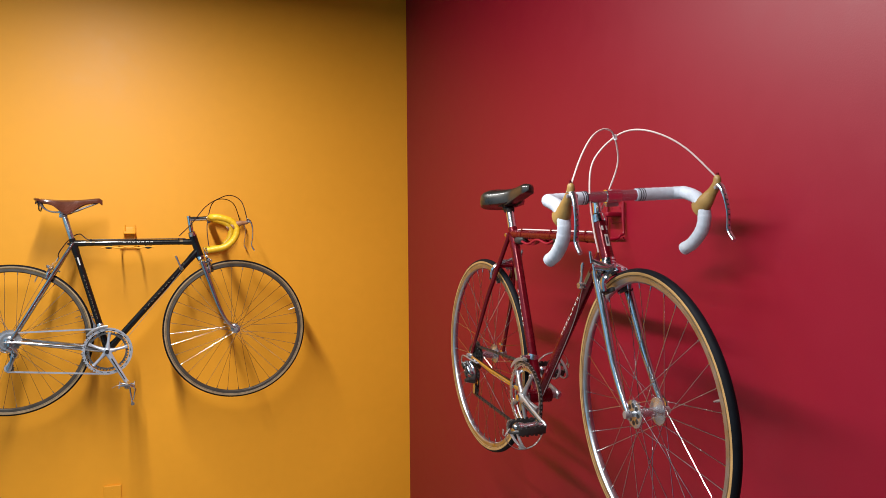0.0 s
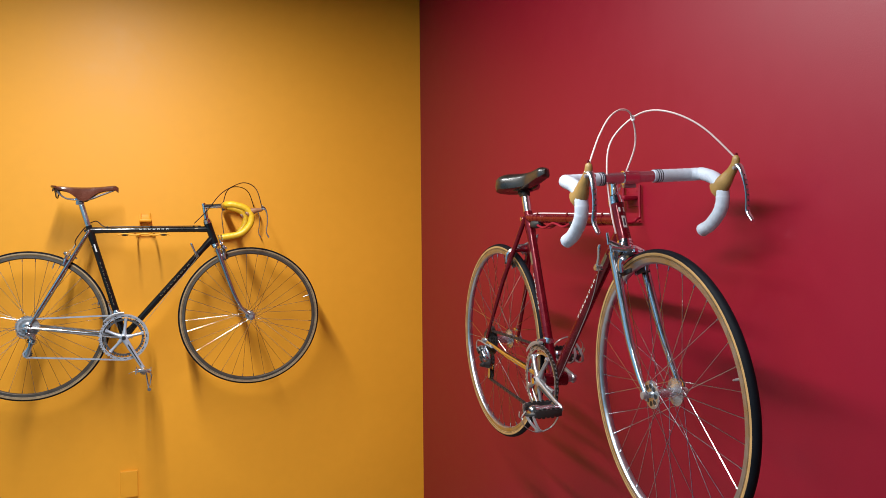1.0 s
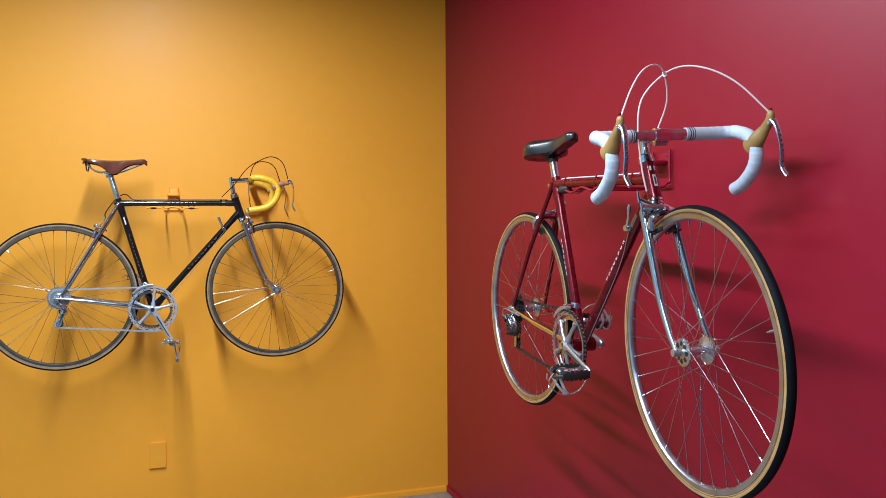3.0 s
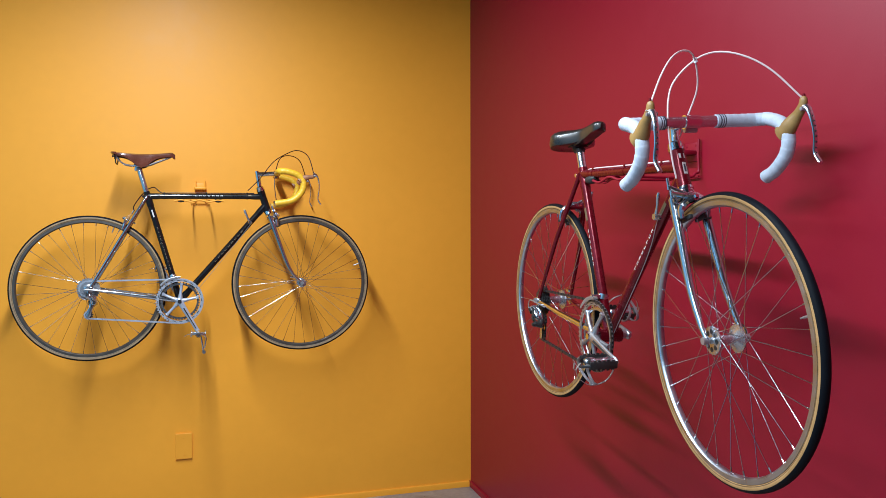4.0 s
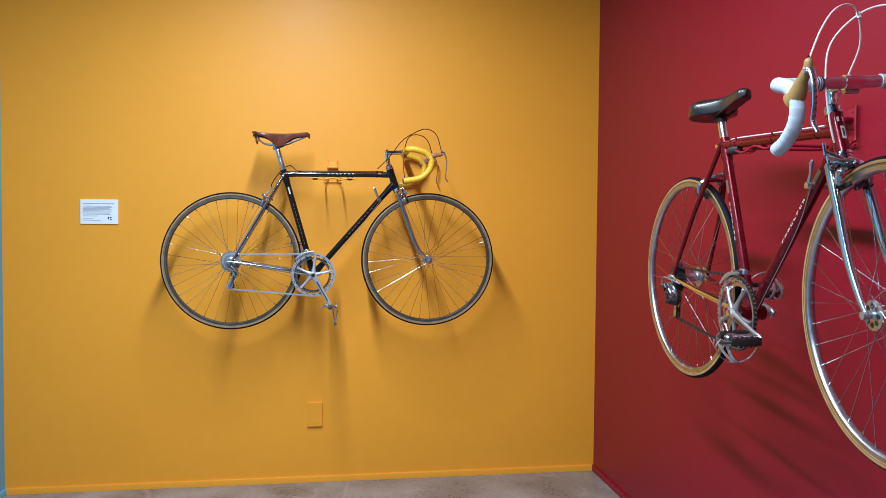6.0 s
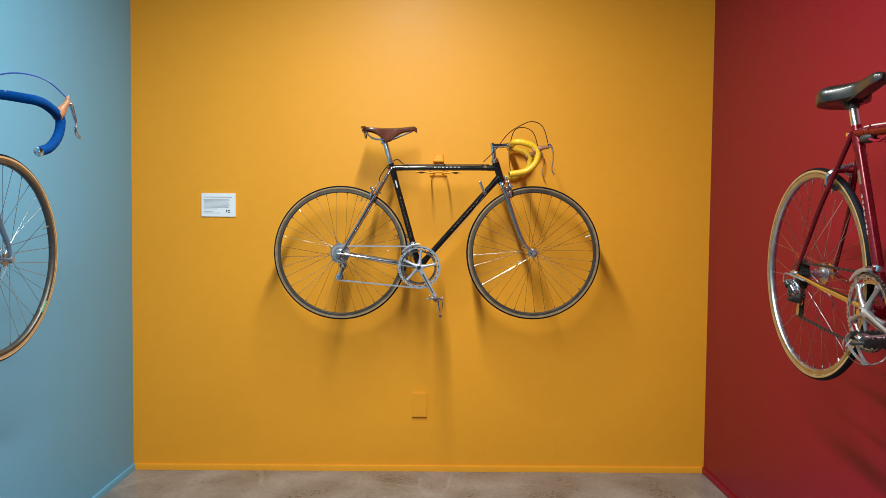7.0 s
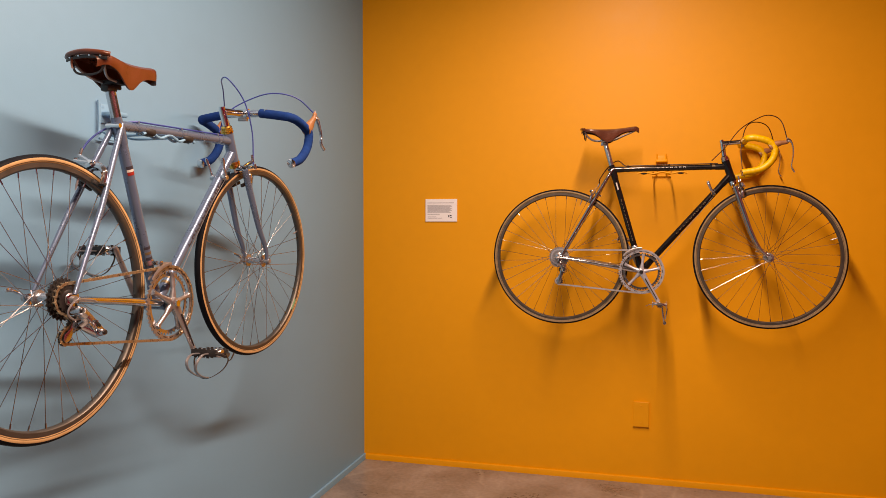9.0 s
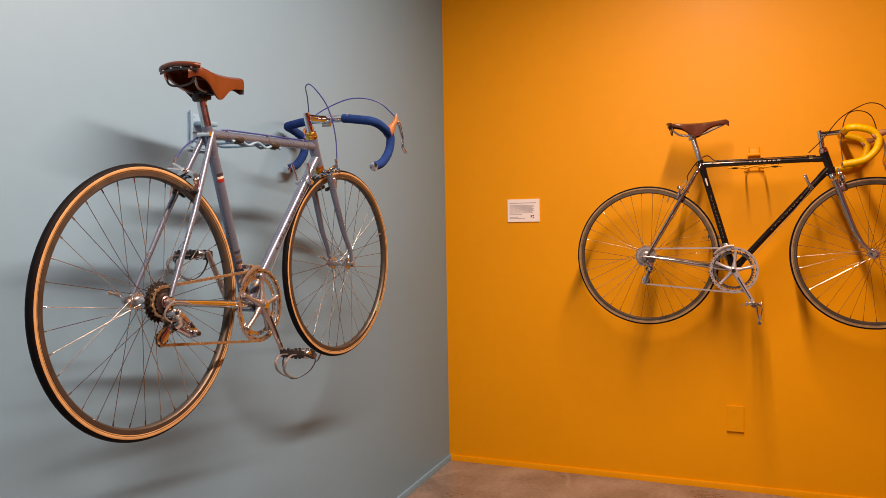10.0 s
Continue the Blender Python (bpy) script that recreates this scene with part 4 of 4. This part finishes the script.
        pts = spline([piv + Vector((-0.006, 0, 0.010)), piv + Vector((0.012, 0, 0.004)), piv + Vector((0.020 + lx * 0.2, s * 0.002, -0.026)), piv + Vector((0.018 + lx * 0.5, s * 0.004, -lz * 0.5)), piv + Vector((0.012 + lx * 0.6, s * 0.006, -lz * 0.8)), piv + Vector((0.022 + lx, s * 0.006, -lz))], 6)
        c = len(pts)
        sweep(bm, pts, [0.0095 - 0.0035 * min(1, i / (c * 0.5)) for i in range(c)], 10, up=(1, 0, 0), wide=1.0)
        mid_x = {i: p.x for i, p in enumerate(pts)}
        bm.verts.ensure_lookup_table()
        for i, v in enumerate(bm.verts):
            v.co.x = mid_x[i // 10] + (v.co.x - mid_x[i // 10]) * 0.45
        part("lever_blade", bm, P["blade"], lever)
        bm = bmesh.new()
        lathe(bm, [(0.001, -0.0135), (0.0042, -0.0130), (0.0046, -0.011), (0.0046, 0.011), (0.0042, 0.0130), (0.001, 0.0135)], piv + Vector((0.004, 0, 0.004)), 12)
        part("lever_pivot", bm, M_STEEL, lever)
        bm = bmesh.new()
        tip = at + Vector((hx + 0.004, 0, hz + 0.012)) + out
        sweep(bm, [tip + Vector((0, 0, -0.004)), tip + Vector((0, 0, 0.005))], [0.0044, 0.0032], 10)
        part("cable_ferrule", bm, P["ferrule"], lever)
        # flat dark beads on the uncut blade imitate the shade of drilled holes
        if P["drilled"]:
            for k in range(9):
                p = pts[8 + 2 * k]
                bm = bmesh.new()
                bmesh.ops.create_uvsphere(bm, u_segments=8, v_segments=5, radius=0.0022, matrix=Matrix.Translation(p + Vector((0.0032, 0, 0))) @ Matrix.Diagonal((0.4, 1, 1, 1)))
                part("drilled_hole_shade", bm, M_DARKSTEEL, lever)

    # brakes
    calliper(root, steer @ Matrix.Translation(crown + Vector((0.016, 0, -0.002))) @ Matrix.Rotation(radians(-16), 4, "Y"), 0.048, "front_brake", P["cable_side"])
    rot = Matrix.Rotation(math.pi, 4, "Z") @ Matrix.Rotation(radians(-28), 4, "Y")
    calliper(root, Matrix.Translation(mid + Vector((-0.012, 0, 0.002))) @ rot, 0.050, "rear_brake", P["rear_side"])

    # shift levers on the down tube
    d = (dt_end - bb).normalized()
    base = bb + (dt_end - bb) * P["shift"]
    bm = bmesh.new()
    lathe(bm, [(0.002, -0.030), (0.008, -0.030), (0.010, -0.026), (0.010, -0.014), (0.010, 0.014), (0.010, 0.026), (0.008, 0.030), (0.002, 0.030)], base, 18)
    sh = part("shift_lever", bm, M_ALLOY, root)
    for s in (-1, 1):
        bm = bmesh.new()
        v = Vector(P["shift_dir"]).normalized()
        sweep(bm, [base + Vector((0, s * 0.024, 0)), base + v * 0.03 + Vector((0, s * 0.026, 0)), base + v * 0.058 + Vector((0, s * 0.030, 0)), base + v * 0.066 + Vector((0, s * 0.030, 0))], [0.0055, 0.0035, 0.0052, 0.003], 10)
        part("shift_blade", bm, M_ALLOY, sh)

    # cables
    def cable(pts, r, mat, m, name="brake_cable"):
        bm = bmesh.new()
        sweep(bm, spline(pts, 10), r, 8)
        part(name, bm, mat, root, m=m)

    for s, route in P["cables"]:
        at = cl + Vector((reach * 0.86, s * hw, -dz * 0.20)) + Vector((P["hood"][0] + 0.004, s * 0.004, P["hood"][1] + 0.010))
        cable([at - Vector((0, 0, 0.006))] + [cl + Vector(q) for q in route], 0.0022, P["cable"], bars)
    if P["tie"]:
        bm = bmesh.new()
        q = cl + Vector(P["tie"])
        sweep(bm, [q + Vector((0, 0.004, -0.006)), q + Vector((0, 0.001, 0.006))], 0.0048, 10)
        part("cable_tie", bm, M_CARD, root, m=bars)
    t0, t1 = seat.lerp(tt_end, 0.12), seat.lerp(tt_end, 0.92)
    up = Vector((0, -0.004, 0.0158))
    if P["rear_loop"]:
        ly = P["rear_side"] * -1
        cable([t1 + up, t0 + up + Vector((0.06, 0, 0)), t0 + up, seat + Vector((0.024, ly * 0.016, P["loop"])), seat + Vector((-0.022, ly * 0.034, P["loop"] * 0.8 - 0.020)), seat.lerp(mid, 0.5) + Vector((-0.012 - P["loop"] * 0.4, ly * 0.050, 0.016)), mid + Vector((0.004, ly * 0.058, 0.048))], 0.0024, P["cable"], one)
    else:
        cable([t1 + up, t0.lerp(t1, 0.5) + up, t0 + up, t0 + Vector((-0.02, -0.004, 0.009))], 0.0020, P["cable"], one)
    for s in (0.14, 0.50, 0.86):
        bm = bmesh.new()
        dtt = (tt_end - seat).normalized()
        p = seat.lerp(tt_end, s)
        sweep(bm, [p - dtt * 0.004, p + dtt * 0.004], 0.0140, 18)
        box(bm, p + Vector((0, -0.004, 0.0155)), (0.008, 0.007, 0.007), bevel=0.001)
        part("cable_clip", bm, P["clip"], root)
    # gear cable along the down tube and stay
    off = Vector((0.010, -0.006, -0.014))
    cable([base + Vector((0.004, -0.020, -0.006)), base.lerp(bb, 0.3) + off, bb + Vector((0.03, -0.012, -0.012))], 0.0011, M_STEEL, one, "gear_cable")
    cable([Vector((0.075, -0.066, -0.016)), Vector((0.04, -0.078, -0.006)), Vector((-0.012, -0.084, 0.0)), Vector((-0.034, -0.080, -0.024)), Vector((-0.014, -0.076, -0.044)), Vector((0.012, -0.074, -0.046))], 0.0024, P["gear_cable"], one, "gear_cable")
    if P["sticker"]:
        a0 = P["sticker"]
        bm = bmesh.new()
        pts = [Vector((0.3085 * math.cos(a0 + k * 0.03), -0.0112, 0.3085 * math.sin(a0 + k * 0.03))) + hub_f for k in range(6)]
        sweep(bm, pts, 0.0045, 6, up=(0, 1, 0), wide=1.0)
        for v in bm.verts:
            v.co.y = -0.0106 + (v.co.y + 0.0112) * 0.1
        part("rim_sticker", bm, M_GUM, root, m=steer)
    return root


def letters(tube, s0, s1, count, a0, a1, mt, gap=0.3):
    """A word that is only hinted at: each letter an upright with one or two short strokes beside it."""
    rng = random.Random(count * 7 + int(s0 * 100))
    step, mid, out = (s1 - s0) / count, (a0 + a1) / 2, []
    for k in range(count):
        b = s0 + step * k
        w = step * (1 - gap)
        out.append((tube, b, b + w * 0.30, a0, a1, mt))
        lo, hi = rng.choice(((a0, mid - 2), (mid + 2, a1), (a1 - (a1 - a0) * 0.28, a1), (a0, a0 + (a1 - a0) * 0.28)))
        out.append((tube, b + w * 0.30, b + w, lo, hi, mt))
        if rng.random() < 0.6:
            out.append((tube, b + w * 0.74, b + w, a0, a1, mt))
    return out


def placed(x, y, z, yaw, nose, lean=0.0):
    """A bicycle's pose by its rear hub; lean: degrees towards its drive side."""
    return pose(x, y, z, 0, 0, yaw + 90) @ Matrix.Rotation(radians(-nose), 4, "Y") @ Matrix.Rotation(radians(lean), 4, "X")


COMMON = dict(der_mat=M_ALLOY, tie=(), forward=0.0, dip=0.002, bar_turn=0, bar_roll=0, rear_side=-1, ferrule=M_STEEL, clips=True, cogs=M_DARKSTEEL, axle=M_ALLOY, bar_y=0.0, cage=M_DARKSTEEL, rear_loop=True, clip=M_STEEL, loop=0.010, hood_r=0.85, clamp_mat=M_ALLOY, der=(0.034, -0.064), rim=M_RIMDARK, tt_off=0.028, ramp=0.004, cable_side=-1, rails=M_STEEL, drop0=0.013, flange=0.021, turn=(0.3, 1.2), cog=0.036, flute=False, dark_saddle=False, sag=0.010, skirt=0.052, sad_w=0.145, sad_tilt=0, sad_x=0.0, bar_w=0.40, reach=0.112, drop=0.168, sweep=-0.02,
              bare_r=0.0130, bar=M_ALLOY, tape_r=0.0152, tape_from=0.075, plug=M_CHROME, bands=(), hood=(0.040, 0.030), lever=(0.022, 0.10), blade=M_ALLOY, drilled=False, shift=0.81, shift_dir=(-0.4, 0, 1), strap=M_STRAP, sticker=0, gear_cable=M_STEEL)

bicycle(dict(COMMON, label="black racing bicycle with yellow bar tape on a wall rack",
             place=placed(1.138, -0.232, 1.187, -90, 0.5), wb=0.965, bb=(0.393, -0.069), seat=(0.257, 0.426), ht=(0.775, 0.453), hb=(0.806, 0.357), steer=2, drop=0.154, hood=(0.062, 0.006), lever=(0.005, 0.130), hood_r=0.72,
             paint=M_BLACKPAINT, lug=M_BLACKPAINT, head=M_BLACKPAINT, stay=M_FORK, cstay_r=M_FORK, cstay_l=M_FORK, fork=M_FORK, headset=M_CHROME, clip=M_BLACKPAINT, sidewall=M_OLIVE,
             crank=-61, pedal=(5, 8), clips=False, cogs=M_STEEL, cage=M_ALLOY, ring=M_RINGBRIGHT, chain=M_RINGBRIGHT, jockey=(0.000, -0.118), loop=0.043, post=0.128, leather=M_BROWNLEATHER, sad_x=0.002, skirt=0.058,
             stem=(0.757, 0.547), clamp=(0.853, 0.540), tape=M_TAPE_Y, tape_from=0.040, hood_mat=M_HOOD_BROWN, cable=M_CABLE_K,
             cables=((-1, [(0.138, -0.175, 0.070), (0.092, -0.115, 0.104), (0.038, -0.05, 0.090), (-0.02, -0.02, 0.052), (-0.08, -0.012, -0.024), (-0.14, -0.006, -0.085)]), (1, [(0.125, 0.15, 0.075), (0.065, 0.09, 0.098), (0.014, 0.03, 0.070), (-0.012, -0.03, -0.03), (-0.010, -0.05, -0.11), (0.000, -0.057, -0.165)])),
             decals=letters("down", 0.40, 0.74, 9, -9, 9, M_GOLDPAINT, 0.42) + letters("seat", 0.30, 0.72, 12, -8, 8, M_GOLDPAINT, 0.42) + letters("top", 0.40, 0.66, 7, 2, 22, M_WHITEPAINT, 0.45) + [("top", 0.09, 0.17, 8, 30, M_GOLDPAINT), ("top", 0.86, 0.93, 8, 30, M_GOLDPAINT), ("seat", 0.80, 0.87, -12, 12, M_WHITEPAINT)] ))

bicycle(dict(COMMON, label="metallic red racing bicycle with white bar tape on a wall rack",
             place=placed(2.817, -1.622, 1.203, 178.4, -0.75, 0.6), wb=0.949, bb=(0.400, -0.068), seat=(0.234, 0.421), ht=(0.751, 0.445), hb=(0.786, 0.353), steer=4.7, tt_off=0.042, rim=M_RIM, bar_y=0.006, rear_loop=False, clamp_mat=M_RUBBER, rails=M_DARKSTEEL, clip=M_REDPAINT, bar_w=0.376, hood_r=1.0, drop0=0.034, hood=(0.063, 0.048), lever=(0.017, 0.122), reach=0.105, drop=0.143, sweep=0.020, flange=0.033, bar_roll=1.6, der_mat=M_DARKSTEEL, tie=(0.034, -0.004, 0.142), bar_turn=-1.5, forward=0.012, shift=0.78, shift_dir=(0.4, 0, 1), ferrule=M_REDPAINT,
             paint=M_REDPAINT, lug=M_REDPAINT, head=M_REDPAINT, stay=M_REDPAINT, cstay_r=M_CHROME, cstay_l=M_REDPAINT, fork=M_FORK, headset=M_CHROME, sidewall=M_TAN,
             crank=-15, der=(0.046, -0.080), pedal=(188, 20), axle=M_ALLOY, strap=M_STEEL, ring=M_RING, chain=M_DARKSTEEL, jockey=(0.010, -0.120), post=0.082, leather=M_DARKLEATHER, dark_saddle=True, sag=0.016, skirt=0.058, sad_w=0.155, sad_x=-0.006, sad_tilt=0,
             stem=(0.735, 0.519), clamp=(0.812, 0.510), tape=M_TAPE_W, tape_from=0.070, tape_r=0.0165, bands=(0.074, 0.080, 0.086), bar=M_ALLOY, bare_r=0.0140, plug=M_TAPE_W, hood_mat=M_HOOD_TAN, cable=M_CABLE_W, drilled=True,
             cables=((-1, [(0.112, -0.138, 0.092), (0.082, -0.090, 0.140), (0.056, -0.042, 0.160), (0.040, -0.008, 0.146), (0.000, 0.022, 0.085), (-0.050, 0.022, 0.020), (-0.10, 0.004, -0.070)]), (1, [(0.122, 0.135, 0.100), (0.085, 0.085, 0.142), (0.045, 0.040, 0.157), (0.024, -0.006, 0.138), (0.008, -0.052, 0.086), (0.008, -0.066, 0.010), (0.014, -0.064, -0.08), (0.020, -0.058, -0.135)])),
             decals=letters("seat", 0.42, 0.66, 7, -11, 11, M_WHITEPAINT, 0.45) + letters("down", 0.46, 0.72, 8, -11, 11, M_WHITEPAINT, 0.45) + [("seat", 0.70, 0.78, -25, 25, M_GOLDPAINT), ("down", 0.78, 0.86, -25, 25, M_GOLDPAINT), ("head", 0.74, 0.86, 62, 78, M_WHITEPAINT), ("head", 0.74, 0.86, 100, 116, M_WHITEPAINT), ("head", 0.30, 0.62, 74, 108, M_WHITEPAINT), ("head", 0.36, 0.56, 82, 100, M_DARKDECAL)]))

bicycle(dict(COMMON, label="silver blue racing bicycle with blue bar tape on a wall rack",
             place=placed(0.207, -2.543, 1.181, 0, 2.5), wb=0.956, bb=(0.390, -0.067), seat=(0.262, 0.422), ht=(0.798, 0.440), hb=(0.829, 0.348), steer=4, bar_turn=3, sweep=0.004, clip=M_SILVERPAINT, hood=(0.047, 0.036), lever=(0.027, 0.10), bar_w=0.376, bar_y=-0.008, dip=0.016,
             paint=M_SILVERPAINT, lug=M_SILVERPAINT, head=M_SILVERPAINT, stay=M_SILVERPAINT, cstay_r=M_CHROME, cstay_l=M_SILVERPAINT, fork=M_SILVERPAINT, headset=M_GOLD, sidewall=M_BEIGE,
             crank=-65, der=(0.066, -0.090), loop=0.006, strap=M_DARKLEATHER, pedal=(190, 185), ring=M_RING, chain=M_CHAIN, jockey=(-0.010, -0.088), post=0.094, flute=True, leather=M_TANLEATHER, sad_x=0.024, drop0=0.026, skirt=0.066, ramp=0.024, rails=M_STEEL, clamp_mat=M_RUBBER, sad_tilt=-2,
             stem=(0.768, 0.520), clamp=(0.880, 0.510), tape=M_TAPE_B, tape_from=0.075, hood_mat=M_HOOD_BROWN, cable=M_CABLE_B, sticker=-0.75,
             cables=((-1, [(0.085, -0.155, 0.058), (0.025, -0.090, 0.068), (-0.02, -0.01, 0.034), (-0.07, 0.02, -0.01), (-0.11, 0.015, -0.07)]), (1, [(0.06, 0.13, 0.085), (-0.05, 0.05, 0.110), (-0.092, -0.01, 0.104), (-0.03, -0.025, 0.040), (-0.008, -0.040, -0.06), (-0.022, -0.054, -0.172)])),
             decals=letters("down", 0.34, 0.78, 10, -16, 22, M_DARKDECAL) + [("seat", 0.768, 0.785, -60, 200, M_DARKDECAL), ("seat", 0.754, 0.767, -60, 200, M_WHITEPAINT), ("seat", 0.736, 0.753, -60, 200, M_REDDECAL), ("seat", 0.26, 0.275, -60, 200, M_DARKDECAL), ("seat", 0.29, 0.305, -60, 200, M_GOLDPAINT), ("seat", 0.32, 0.335, -60, 200, M_DARKDECAL), ("down", 0.10, 0.115, -60, 200, M_GOLDPAINT), ("down", 0.13, 0.145, -60, 200, M_GOLDPAINT)]))

# ---- wall racks ----


def wall_rack(m, out, mat, label, drop, half, pad=1.0, foot=0.043, flare=1.1):
    """A painted steel rack: wall plate with a block, looped rod arms and a wavy cradle with two rubber pads. x runs along the wall, -y into the room."""
    bm = bmesh.new()
    box(bm, (0, -0.002, -0.020), (0.060, 0.004, 0.056), bevel=0.0012)
    rack = tagged(part("wall_rack", bm, mat, m=m), label, "bicycle rack", "wall racks")
    bm = bmesh.new()
    box(bm, (0, -0.028, -0.022), (0.056, 0.052, 0.014), bevel=0.005)
    part("rack_block", bm, mat, rack)
    for s in (-1, 1):
        bm = bmesh.new()
        x = s * foot
        sweep(bm, spline([(x, -0.008, 0.016), (x, -0.009, -0.010), (x * 1.02, -0.010, -0.040), (x * 1.06, -0.010, -0.080), (x * 1.1, -0.022, -drop - 0.010), (x * flare, -0.06, -drop - 0.024 * pad), (x * flare, -out + 0.012, -drop - 0.024 * pad)], 6), 0.0027 + 0.0015 * pad, 10)
        part("rack_arm", bm, mat, rack)
    bm = bmesh.new()
    sweep(bm, [(-0.046, -0.010, -0.096), (0.046, -0.010, -0.096)], 0.0032, 10)
    part("cross_rod", bm, mat, rack)
    for y in (-out + 0.012, -out - 0.008):
        bm = bmesh.new()
        reach = half + 0.03
        n = 72
        pts = [(-reach + 2 * reach * k / n, y, -drop - 0.0015 - 0.0275 * pad + 0.006 * pad * math.cos(2 * math.pi * (-reach + 2 * reach * k / n) / (half * 1.0))) for k in range(n + 1)]
        sweep(bm, pts, 0.0025 + 0.0015 * pad, 8)
        part("cradle_rod", bm, mat, rack)
    for s in (-1, 1):
        bm = bmesh.new()
        sweep(bm, [(s * half + dx * pad, -out, -drop - 0.0085 - 0.0135 * pad + dz) for dx, dz in ((-0.027, 0.004), (-0.018, 0), (0, -0.001), (0.018, 0), (0.027, 0.004))], [q * pad for q in (0.007, 0.0120, 0.0135, 0.0120, 0.007)], 12, up=(0, 0, 1), wide=1.25)
        part("rubber_pad", bm, M_RUBBER, rack)
    for s in (-1, 1):
        bm = bmesh.new()
        lathe(bm, [(0.001, -0.0055), (0.0045, -0.005), (0.0055, -0.0035), (0.001, -0.0035)], (s * 0.022, 0, 0.000), 12)
        part("screw", bm, mat, rack)


wall_rack(pose(1.624, 0, 1.690), 0.232, M_YELLOW, "steel cradle rack painted yellow with black rubber pads", 0.076, 0.085, 0.6, 0.022, 1.9)
wall_rack(pose(ROOM_W, -1.620 - 0.42, 1.700, 0, 0, -90), 0.277, M_RED, "steel cradle rack painted red with black rubber pads", 0.077, 0.120)
wall_rack(pose(0, -2.543 + 0.455, 1.700, 0, 0, 90), 0.207, M_BLUE, "steel cradle rack painted pale blue with black rubber pads", 0.066, 0.090)
